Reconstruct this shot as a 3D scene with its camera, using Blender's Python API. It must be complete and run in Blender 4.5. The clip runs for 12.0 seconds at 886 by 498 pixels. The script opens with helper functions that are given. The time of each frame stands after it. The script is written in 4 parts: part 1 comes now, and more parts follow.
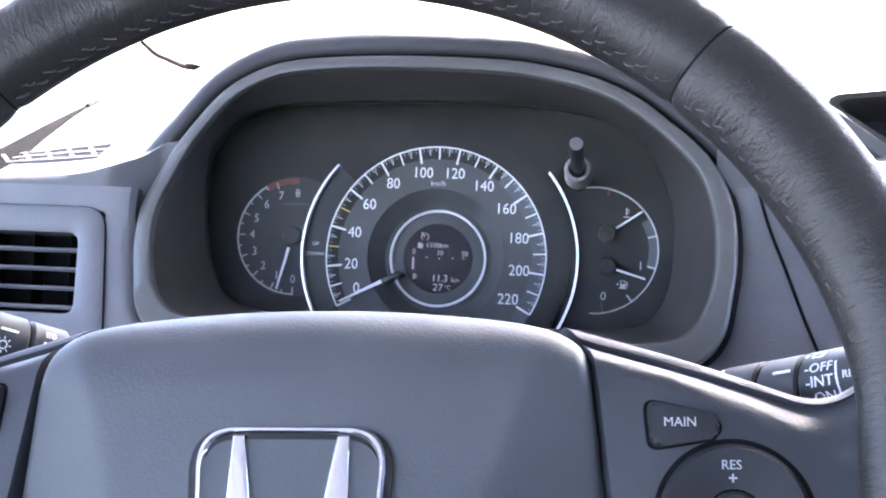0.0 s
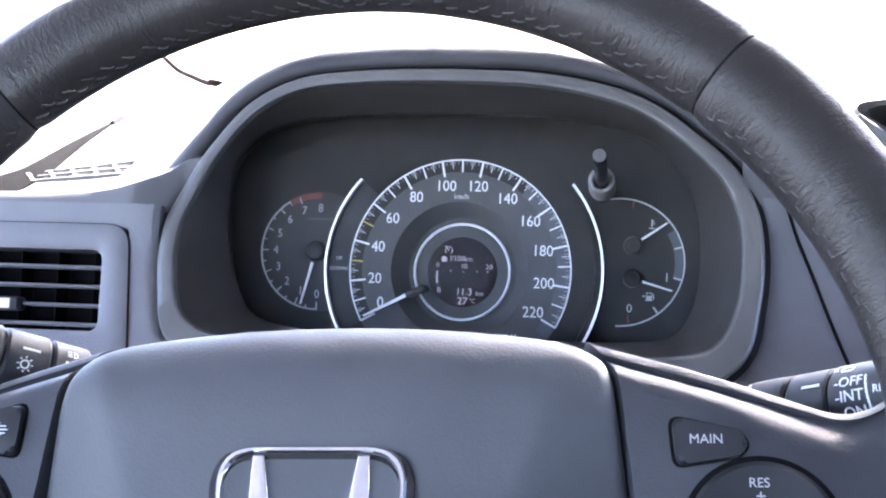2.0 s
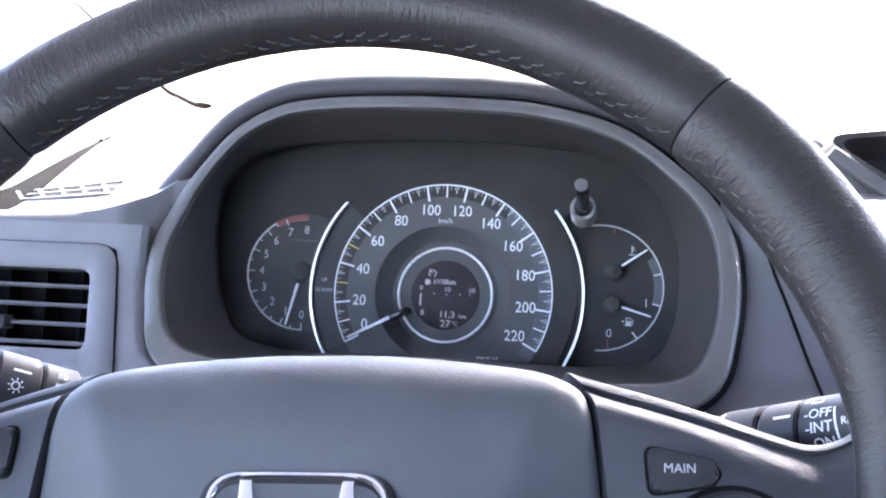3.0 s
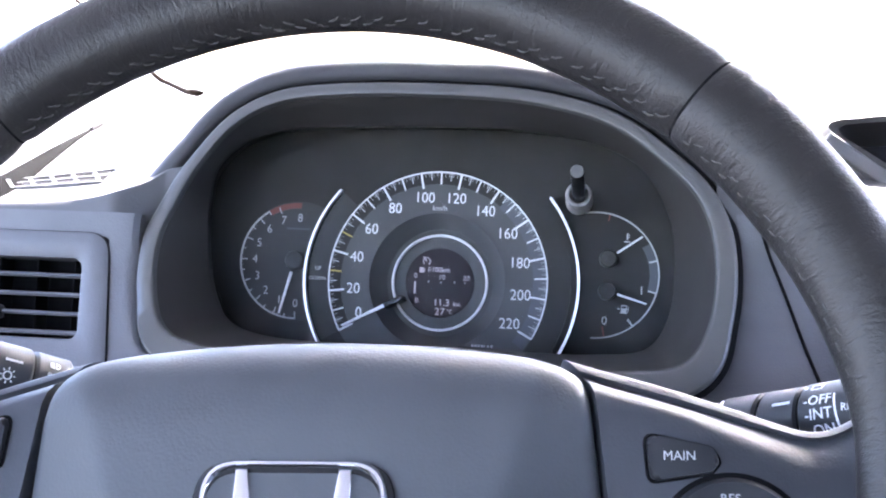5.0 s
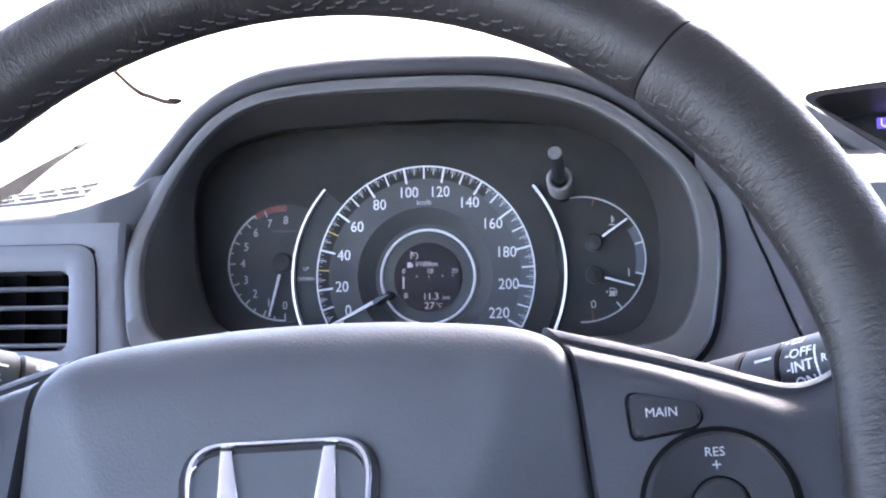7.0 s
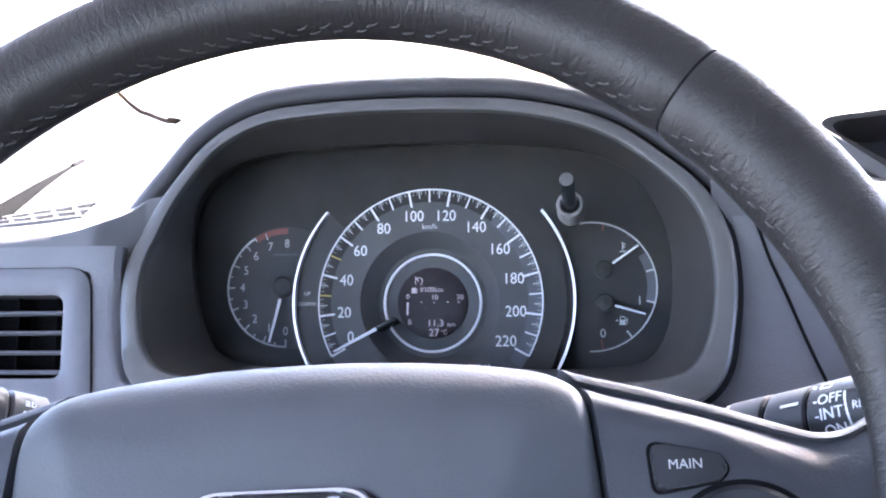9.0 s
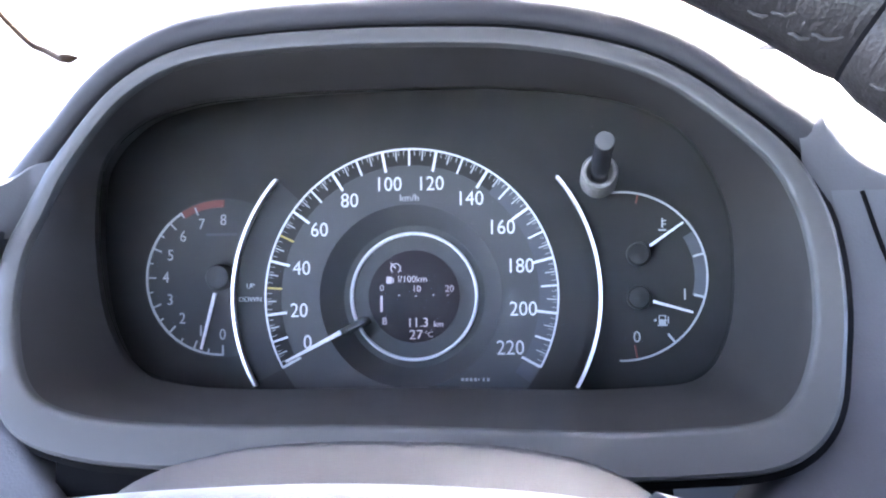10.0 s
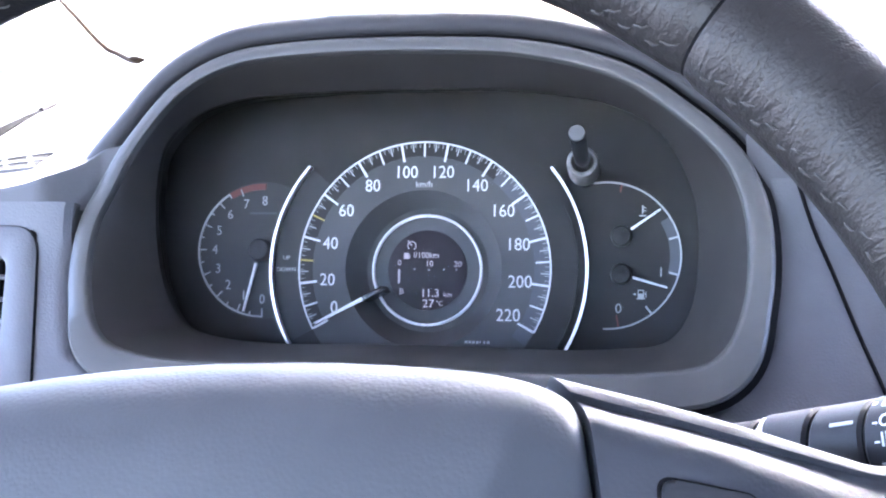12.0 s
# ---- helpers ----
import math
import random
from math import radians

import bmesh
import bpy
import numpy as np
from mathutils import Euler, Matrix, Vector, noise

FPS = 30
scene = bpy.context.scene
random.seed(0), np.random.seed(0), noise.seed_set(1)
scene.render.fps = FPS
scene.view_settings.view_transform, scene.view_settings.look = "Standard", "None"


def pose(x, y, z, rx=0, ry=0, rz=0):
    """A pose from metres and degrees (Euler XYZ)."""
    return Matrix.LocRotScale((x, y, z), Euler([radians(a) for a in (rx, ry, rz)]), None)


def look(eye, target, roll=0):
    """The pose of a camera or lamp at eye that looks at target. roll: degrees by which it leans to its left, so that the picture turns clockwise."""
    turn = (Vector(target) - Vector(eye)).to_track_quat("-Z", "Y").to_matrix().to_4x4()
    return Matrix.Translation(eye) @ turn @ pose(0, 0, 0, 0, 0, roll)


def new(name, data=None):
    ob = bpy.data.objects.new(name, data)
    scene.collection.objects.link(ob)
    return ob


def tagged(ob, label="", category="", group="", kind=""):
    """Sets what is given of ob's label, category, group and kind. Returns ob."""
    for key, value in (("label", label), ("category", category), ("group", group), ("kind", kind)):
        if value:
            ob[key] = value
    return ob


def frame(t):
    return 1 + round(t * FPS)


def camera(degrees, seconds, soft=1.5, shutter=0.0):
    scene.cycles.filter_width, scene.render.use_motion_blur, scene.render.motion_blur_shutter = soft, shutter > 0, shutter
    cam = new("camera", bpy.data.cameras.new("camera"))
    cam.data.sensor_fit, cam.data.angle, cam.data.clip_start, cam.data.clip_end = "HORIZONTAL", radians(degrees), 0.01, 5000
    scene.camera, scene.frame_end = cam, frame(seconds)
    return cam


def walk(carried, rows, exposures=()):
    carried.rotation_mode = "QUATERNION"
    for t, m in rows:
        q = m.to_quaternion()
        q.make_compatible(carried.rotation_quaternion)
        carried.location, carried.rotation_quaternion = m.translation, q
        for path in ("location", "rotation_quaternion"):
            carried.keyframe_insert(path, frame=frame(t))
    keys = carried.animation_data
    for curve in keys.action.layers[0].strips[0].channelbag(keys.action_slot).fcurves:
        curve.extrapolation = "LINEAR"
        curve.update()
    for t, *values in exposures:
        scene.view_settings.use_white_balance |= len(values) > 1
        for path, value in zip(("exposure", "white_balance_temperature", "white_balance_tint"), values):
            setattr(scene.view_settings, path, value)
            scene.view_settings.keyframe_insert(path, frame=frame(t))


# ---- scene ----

# The place is laid out in the frame of the dials: x to the right, y away from the driver, z up along the dial face.
# CAR carries that frame into the world: the dials lean back, 0.95 m over the road.
LEAN = 15
CAR = pose(0, 0, 0.95, -LEAN, 0, 0)

cam = camera(43.4, 12.0, soft=2.1)
PATH = [
    (0, (0.0906, -0.6224, -0.0439), (-0.1846, 1.3525, 0.1110), 2.88),
    (0.5, (0.0910, -0.6238, -0.0406), (-0.2014, 1.3488, 0.1119), 2.68),
    (1, (0.0919, -0.6163, -0.0389), (-0.2324, 1.3513, 0.1137), 2.72),
    (1.5, (0.1025, -0.6193, -0.0473), (-0.1982, 1.3501, 0.1293), 1.27),
    (2, (0.0925, -0.6186, -0.0419), (-0.2336, 1.3472, 0.1297), 2.40),
    (2.5, (0.0934, -0.6299, -0.0365), (-0.2212, 1.3348, 0.1657), 2.99),
    (4.3, (0.0925, -0.6268, -0.0419), (-0.1715, 1.3473, 0.1398), 2.51),
    (4.5, (0.0949, -0.6286, -0.0395), (-0.1744, 1.3446, 0.1453), 2.47),
    (5, (0.0912, -0.6259, -0.0380), (-0.1893, 1.3462, 0.1412), 2.88),
    (5.5, (0.0897, -0.6233, -0.0412), (-0.1889, 1.3486, 0.1429), 2.84),
    (6, (0.1016, -0.6216, -0.0484), (-0.1542, 1.3531, 0.1387), 1.24),
    (6.5, (0.1013, -0.6272, -0.0510), (-0.1440, 1.3479, 0.1460), 0.87),
    (7, (0.0999, -0.6249, -0.0514), (-0.1830, 1.3438, 0.1582), -0.40),
    (7.2, (0.0956, -0.6218, -0.0537), (-0.1800, 1.3506, 0.1306), -0.08),
    (8.8, (0.0922, -0.6137, -0.0506), (-0.1563, 1.3617, 0.1390), 1.04),
    (9, (0.0938, -0.6094, -0.0419), (-0.1864, 1.3575, 0.1884), 0.07),
    (9.5, (0.0707, -0.5392, -0.0113), (-0.2215, 1.4267, 0.2120), 0.41),
    (10, (0.0657, -0.4702, -0.0083), (-0.1537, 1.5142, 0.1107), -0.39),
    (10.5, (0.0774, -0.4735, -0.0124), (-0.1677, 1.5073, 0.1156), -0.34),
    (11, (0.0730, -0.5110, -0.0183), (-0.2703, 1.4551, 0.1107), 0.74),
    (11.5, (0.0924, -0.5283, -0.0292), (-0.2867, 1.4311, 0.1008), 2.01),
    (12, (0.0991, -0.5379, -0.0284), (-0.2298, 1.4298, 0.1124), 1.08),
]
walk(cam, [(t, CAR @ look(eye, target, roll)) for t, eye, target, roll in PATH],
     exposures=[(0, 4.3, 6300, 25), (7.2, 4.3, 6300, 25), (8.8, 4.3, 6300, 25), (9.6, 4.5, 6250, 25), (10.4, 4.8, 6100, 25), (12, 4.72, 6050, 25)])

# ---- sky, sun ----
world = bpy.data.worlds.new("world")
scene.world = world
world.use_nodes = True
wn = world.node_tree.nodes
wl = world.node_tree.links
sky = wn.new("ShaderNodeTexSky")
sky.sky_type = "NISHITA"
sky.sun_disc = False
SUN_EL, SUN_AZ = radians(44.3), radians(22)   # azimuth from straight ahead, to the right
sky.sun_elevation = SUN_EL
sky.sun_rotation = SUN_AZ
wn["Background"].inputs["Strength"].default_value = 0.13
wl.new(sky.outputs[0], wn["Background"].inputs[0])
sun = new("sun", bpy.data.lights.new("sun", "SUN"))
sun.data.energy = 2.8
sun.data.angle = radians(0.5)
sun.data.color = (1.0, 0.95, 0.86)
to_sun = Vector((math.sin(SUN_AZ) * math.cos(SUN_EL), math.cos(SUN_AZ) * math.cos(SUN_EL), math.sin(SUN_EL)))
sun.matrix_world = look(to_sun * 10, (0, 0, 0))


# ---- materials ----
def material(name, color, rough=0.5, metal=0.0, grain=0.0, grain_scale=900.0, patch=0.0, patch_scale=25.0,
             voronoi=False, spec=0.5, coat=0.0, emit=None, emit_strength=0.0, distort=0.0):
    m = bpy.data.materials.new(name)
    m.use_nodes = True
    nt = m.node_tree
    b = nt.nodes["Principled BSDF"]
    b.inputs["Base Color"].default_value = (*color, 1)
    b.inputs["Roughness"].default_value = rough
    b.inputs["Metallic"].default_value = metal
    b.inputs["Specular IOR Level"].default_value = spec
    b.inputs["Coat Weight"].default_value = coat
    if emit:
        b.inputs["Emission Color"].default_value = (*emit, 1)
        b.inputs["Emission Strength"].default_value = emit_strength
    co = nt.nodes.new("ShaderNodeTexCoord")
    if patch:
        n = nt.nodes.new("ShaderNodeTexNoise")
        n.inputs["Scale"].default_value = patch_scale
        n.inputs["Detail"].default_value = 6
        nt.links.new(co.outputs["Object"], n.inputs["Vector"])
        r = nt.nodes.new("ShaderNodeMapRange")
        r.inputs["From Min"].default_value, r.inputs["From Max"].default_value = 0.3, 0.7
        r.inputs["To Min"].default_value, r.inputs["To Max"].default_value = 1 - patch, 1 + patch
        nt.links.new(n.outputs["Fac"], r.inputs["Value"])
        x = nt.nodes.new("ShaderNodeMix")
        x.data_type = "RGBA"
        x.blend_type = "MULTIPLY"
        x.inputs[0].default_value = 1
        x.inputs[6].default_value = (*color, 1)
        nt.links.new(r.outputs["Result"], x.inputs[7])
        nt.links.new(x.outputs[2], b.inputs["Base Color"])
        r2 = nt.nodes.new("ShaderNodeMapRange")
        r2.inputs["From Min"].default_value, r2.inputs["From Max"].default_value = 0.3, 0.7
        r2.inputs["To Min"].default_value, r2.inputs["To Max"].default_value = rough - patch * 0.25, rough + patch * 0.25
        nt.links.new(n.outputs["Fac"], r2.inputs["Value"])
        nt.links.new(r2.outputs["Result"], b.inputs["Roughness"])
    if grain:
        if voronoi:
            g = nt.nodes.new("ShaderNodeTexVoronoi")
            g.feature = "SMOOTH_F1"
            out = g.outputs["Distance"]
        else:
            g = nt.nodes.new("ShaderNodeTexNoise")
            g.inputs["Detail"].default_value = 3
            g.inputs["Distortion"].default_value = distort
            out = g.outputs["Fac"]
        g.inputs["Scale"].default_value = grain_scale
        nt.links.new(co.outputs["Object"], g.inputs["Vector"])
        bp = nt.nodes.new("ShaderNodeBump")
        bp.inputs["Strength"].default_value = grain
        bp.inputs["Distance"].default_value = 0.0004
        nt.links.new(out, bp.inputs["Height"])
        nt.links.new(bp.outputs["Normal"], b.inputs["Normal"])
    return m


def glass(name, tint=(1, 1, 1), rough=0.0):
    m = material(name, tint, rough)
    b = m.node_tree.nodes["Principled BSDF"]
    b.inputs["Transmission Weight"].default_value = 1.0
    b.inputs["IOR"].default_value = 1.45
    return m


PLASTIC = material("grained_grey_plastic", (0.122, 0.125, 0.136), 0.55, grain=0.35, grain_scale=1100, patch=0.08, patch_scale=40, voronoi=True)
SOFT = material("soft_grained_dash_skin", (0.100, 0.102, 0.108), 0.6, grain=0.15, grain_scale=900, patch=0.1, patch_scale=18, voronoi=True)
HOOD = material("dark_soft_hood_skin", (0.042, 0.043, 0.047), 0.62, spec=0.35, grain=0.15, grain_scale=900, patch=0.08, patch_scale=18, voronoi=True)
BEZEL = material("satin_grey_bezel_plastic", (0.079, 0.080, 0.079), 0.38, grain=0.1, grain_scale=1600, patch=0.06, patch_scale=30)
FUNNEL = material("matt_black_shroud_plastic", (0.035, 0.033, 0.031), 0.42, grain=0.15, grain_scale=1500, patch=0.1, patch_scale=30)
PAD = material("grained_airbag_cover", (0.069, 0.073, 0.081), 0.52, spec=0.45, grain=0.22, grain_scale=1000, patch=0.08, patch_scale=30, voronoi=True)


def leather():
    """Leather whose fine wrinkles run across the rim; its map holds metres along and round the rim."""
    m = material("black_wrinkled_leather", (0.0222, 0.0203, 0.0194), 0.41, patch=0.12, patch_scale=50, spec=0.42)
    nt = m.node_tree
    b = nt.nodes["Principled BSDF"]
    co = nt.nodes.new("ShaderNodeTexCoord")
    last = None
    for kind, stretch, scale, strength, dist in (("n", (1, 1), 40, 0.16, 0.0020), ("n", (1.0, 0.34), 480, 0.75, 0.0006), ("v", (1, 1), 1300, 0.30, 0.0003)):
        mp = nt.nodes.new("ShaderNodeMapping")
        mp.inputs["Scale"].default_value = (*stretch, 1)
        nt.links.new(co.outputs["UV"], mp.inputs["Vector"])
        t = nt.nodes.new("ShaderNodeTexNoise" if kind == "n" else "ShaderNodeTexVoronoi")
        t.inputs["Scale"].default_value = scale
        if kind == "n":
            t.inputs["Distortion"].default_value = 0.8
            t.inputs["Detail"].default_value = 3
        nt.links.new(mp.outputs["Vector"], t.inputs["Vector"])
        bp = nt.nodes.new("ShaderNodeBump")
        bp.inputs["Strength"].default_value = strength
        bp.inputs["Distance"].default_value = dist
        nt.links.new(t.outputs["Fac" if kind == "n" else "Distance"], bp.inputs["Height"])
        if last:
            nt.links.new(last.outputs["Normal"], bp.inputs["Normal"])
        last = bp
    nt.links.new(last.outputs["Normal"], b.inputs["Normal"])
    return m


SPOKE = material("smooth_spoke_plastic", (0.044, 0.047, 0.055), 0.5, spec=0.4, grain=0.15, grain_scale=1100, patch=0.08, patch_scale=30, voronoi=True)
LEATHER = leather()
# for joints and gaps, and for the shade painted under the display's ledge
GAP = material("black_gap_and_shade", (0.007, 0.007, 0.008), 0.9, patch=0.1, spec=0.1)
WORN = material("worn_pale_plastic", (0.20, 0.195, 0.19), 0.55, patch=0.45, patch_scale=420)
COLUMN = material("smooth_column_plastic", (0.021, 0.023, 0.028), 0.7, spec=0.12, grain=0.15, grain_scale=1100, patch=0.08, patch_scale=30, voronoi=True)
BLACK = material("gloss_black_plastic", (0.012, 0.012, 0.014), 0.25, patch=0.1)
STALKM = material("dark_stalk_plastic", (0.022, 0.023, 0.026), 0.42, spec=0.3, grain=0.12, grain_scale=1500, patch=0.08)
DIAL = material("grey_speedometer_print", (0.076, 0.077, 0.079), 0.5, grain=0.08, grain_scale=2500, patch=0.06, patch_scale=50, spec=0.12)
REV = material("charcoal_dial_print", (0.050, 0.050, 0.052), 0.5, grain=0.08, grain_scale=2500, patch=0.06, patch_scale=50, spec=0.12)
DIAL_DARK = material("black_dial_print", (0.028, 0.027, 0.026), 0.35, patch=0.1, patch_scale=50, spec=0.12)
DIAL_GREY = material("grey_dial_print", (0.09, 0.095, 0.105), 0.5, patch=0.08, patch_scale=60, spec=0.12)
WHITE = material("white_print", (0.66, 0.66, 0.69), 0.5, patch=0.04)
DIMWHITE = material("faded_white_print", (0.42, 0.42, 0.44), 0.5, patch=0.08)
RED = material("red_print", (0.16, 0.035, 0.028), 0.5, patch=0.08)
AMBER = material("amber_print", (0.45, 0.34, 0.08), 0.5, patch=0.08)
SILVER = material("satin_silver_trim", (0.75, 0.75, 0.78), 0.28, metal=0.9, patch=0.04)
CHROME = material("polished_chrome", (0.85, 0.85, 0.87), 0.06, metal=1.0, patch=0.02)
THREAD = material("grey_stitch_thread", (0.062, 0.059, 0.057), 0.8, patch=0.1)
LCD_BACK = material("dark_violet_lcd", (0.026, 0.021, 0.025), 0.4, patch=0.05, spec=0.15)
LCD = material("glowing_lcd_print", (0.2, 0.19, 0.21), 0.5, emit=(0.72, 0.62, 0.78), emit_strength=0.018)
SCREEN_BLUE = material("violet_screen_band", (0.05, 0.04, 0.3), 0.4, emit=(0.18, 0.13, 0.95), emit_strength=0.055)
SCREEN_WHITE = material("white_screen_print", (0.6, 0.55, 0.7), 0.4, emit=(0.8, 0.72, 1.0), emit_strength=0.06)
# near black, so that the sheet on the dash reads as shadow in full sun
SHADE_FILM = material("dark_shade_film", (0.0045, 0.0044, 0.0043), 0.95, patch=0.1, spec=0.02)
CABLE = material("brown_cable_sheath", (0.017, 0.0095, 0.0048), 0.8, patch=0.1, spec=0.03)
CLEAR = glass("clear_plastic", (1, 1, 1))
CLEAR.node_tree.nodes["Principled BSDF"].inputs["IOR"].default_value = 1.03   # coated against reflections
WINDSCREEN = glass("windscreen_glass", (0.97, 1.0, 0.98))
REAR = material("dark_seat_cloth", (0.05, 0.05, 0.055), 0.9, grain=0.3, grain_scale=500, patch=0.1, patch_scale=8)
CEILING = material("pale_roof_cloth", (0.55, 0.58, 0.63), 0.9, grain=0.3, grain_scale=600, patch=0.08, patch_scale=8)
LINING = material("grey_cabin_lining", (0.29, 0.31, 0.35), 0.9, grain=0.3, grain_scale=600, patch=0.1, patch_scale=8)
ROAD = material("pale_concrete_ground", (0.34, 0.345, 0.35), 0.9, grain=0.5, grain_scale=60, patch=0.2, patch_scale=1.5)


# ---- building blocks ----
BASE = {}


def thing(name, base, label, category, group="", kind="", turn=None):
    """A top-level Empty at base, in the frame of the dials; turn is its own turn in that frame."""
    ob = new(name)
    ob.empty_display_size = 0.02
    local = Matrix.Translation(base) @ (turn.to_4x4() if turn else Matrix())
    ob.matrix_world = CAR @ local
    BASE[ob.name] = local.inverted()
    return tagged(ob, label, category, group, kind)


def root(ob):
    while ob.parent:
        ob = ob.parent
    return ob


def part(name, bm, mat, parent, label="", smooth=True, local=False, kind=""):
    """Links a bmesh, laid out in the frame of the dials (or its thing's own, if local), as one mesh under parent."""
    if not local:
        bmesh.ops.transform(bm, matrix=BASE[root(parent).name], verts=bm.verts)
    bmesh.ops.recalc_face_normals(bm, faces=bm.faces)
    me = bpy.data.meshes.new(name)
    bm.to_mesh(me)
    bm.free()
    if smooth:
        me.shade_smooth()
        me.set_sharp_from_angle(angle=radians(38))
    me.materials.append(mat)
    ob = new(name, me)
    ob.parent = parent
    return tagged(ob, label, kind=kind)


def loft(rings, closed=True, caps=(False, False), bm=None):
    """Faces between rings of equally many points."""
    bm = bm or bmesh.new()
    rows = [[bm.verts.new(p) for p in ring] for ring in rings]
    n = len(rows[0])
    for a, b in zip(rows, rows[1:]):
        for i in range(n if closed else n - 1):
            j = (i + 1) % n
            bm.faces.new((a[i], a[j], b[j], b[i]))
    if caps[0]:
        bm.faces.new(rows[0])
    if caps[1]:
        bm.faces.new(rows[-1][::-1])
    return bm


def box(x0, x1, y0, y1, z0, z1, bevel=0.001, seg=2, bm=None):
    own = bmesh.new()
    bmesh.ops.create_cube(own, size=1)
    for v in own.verts:
        v.co = Vector(((x0 + x1) / 2 + v.co.x * (x1 - x0), (y0 + y1) / 2 + v.co.y * (y1 - y0), (z0 + z1) / 2 + v.co.z * (z1 - z0)))
    if bevel:
        bmesh.ops.bevel(own, geom=own.edges[:], offset=bevel, segments=seg, profile=0.5, affect="EDGES")
    return join(bm, own)


def join(bm, own, matrix=None):
    if matrix is not None:
        bmesh.ops.transform(own, matrix=matrix, verts=own.verts)
    if bm is None:
        return own
    me = bpy.data.meshes.new("tmp")
    own.to_mesh(me)
    own.free()
    bm.from_mesh(me)
    bpy.data.meshes.remove(me)
    return bm


def prism(outline, y0, y1, bevel=0.0, bm=None):
    """A plate with the outline [(x, z)], from y0 (front, towards the driver) to y1, with a bevelled front edge."""
    own = bmesh.new()
    back = [own.verts.new((x, y1, z)) for x, z in outline]
    front = [own.verts.new((x, y0, z)) for x, z in outline]
    n = len(outline)
    for i in range(n):
        j = (i + 1) % n
        own.faces.new((back[i], back[j], front[j], front[i]))
    own.faces.new(back[::-1])
    face = own.faces.new(front)
    if bevel:
        bmesh.ops.bevel(own, geom=list(face.edges), offset=bevel, segments=3, profile=0.5, affect="EDGES")
    return join(bm, own)


def rounded(pts, r, seg=6):
    """The outline pts [(x, z)] with corners rounded by r (one number, or one a corner)."""
    out, n = [], len(pts)
    for i, p in enumerate(pts):
        a, b, c = Vector(pts[i - 1]), Vector(p), Vector(pts[(i + 1) % n])
        ri = r[i] if isinstance(r, (list, tuple)) else r
        u, w = (a - b).normalized(), (c - b).normalized()
        half = math.acos(max(-1, min(1, u.dot(w)))) / 2
        d = min(ri / max(math.tan(half), 1e-3), 0.49 * (a - b).length, 0.49 * (c - b).length)
        for k in range(seg + 1):
            t = k / seg
            q = (b + u * d) * (1 - t) ** 2 + b * 2 * t * (1 - t) + (b + w * d) * t ** 2
            out.append((q.x, q.y))
    return out


def lathe(profile, center, n=48, bm=None, open_ended=False):
    """Turns the profile [(radius, along)] round an axis through center; along runs to +y."""
    rings = []
    for r, y in profile:
        rings.append([(center[0] + r * math.cos(2 * math.pi * i / n), center[1] + y, center[2] + r * math.sin(2 * math.pi * i / n)) for i in range(n)])
    return join(bm, loft(rings, True, (profile[0][0] > 0 and not open_ended, profile[-1][0] > 0 and not open_ended)))


def arc_band(cx, cz, r0, r1, a0, a1, y0, y1, n=60, bm=None):
    """A curved bar between two radii and two angles (degrees), from y0 (front) to y1."""
    rings = []
    for i in range(n + 1):
        a = radians(a0 + (a1 - a0) * i / n)
        c, s = math.cos(a), math.sin(a)
        rings.append([(cx + r * c, y, cz + r * s) for r, y in ((r0, y1), (r0, y0), (r1, y0), (r1, y1))])
    return join(bm, loft(rings, True, (True, True)))


def tick(cx, cz, r0, r1, a, w, y0, y1, bm):
    """A straight radial mark."""
    m = Matrix.Translation((cx, 0, cz)) @ Matrix.Rotation(-radians(a), 4, "Y")
    return join(bm, box(r0, r1, y0, y1, -w / 2, w / 2, 0), m)


def sweep(points, radius, n=10, bm=None, flat=1.0):
    """A tube along points; radius is a number or one a point."""
    pts = [Vector(p) for p in points]
    rings, side = [], None
    for i, p in enumerate(pts):
        d = (pts[min(i + 1, len(pts) - 1)] - pts[max(i - 1, 0)]).normalized()
        side = (side or Vector((0.3, 0.2, 1))).cross(d).cross(d).normalized() * -1 if side is None else (side - d * side.dot(d)).normalized()
        other = d.cross(side)
        r = radius[i] if isinstance(radius, (list, tuple)) else radius
        rings.append([p + (side * math.cos(2 * math.pi * k / n) + other * math.sin(2 * math.pi * k / n) * flat) * r for k in range(n)])
    return join(bm, loft(rings, True, (True, True)))


def spline(pts, steps=8):
    """A smooth curve through a few points."""
    p = [Vector(q) for q in pts]
    p = [p[0] * 2 - p[1]] + p + [p[-1] * 2 - p[-2]]
    out = []
    for i in range(1, len(p) - 2):
        for k in range(steps):
            t = k / steps
            a, b, c, d = p[i - 1:i + 3]
            out.append(0.5 * (2 * b + (c - a) * t + (2 * a - 5 * b + 4 * c - d) * t * t + (3 * b - a - 3 * c + d) * t ** 3))
    return out + [p[-2]]


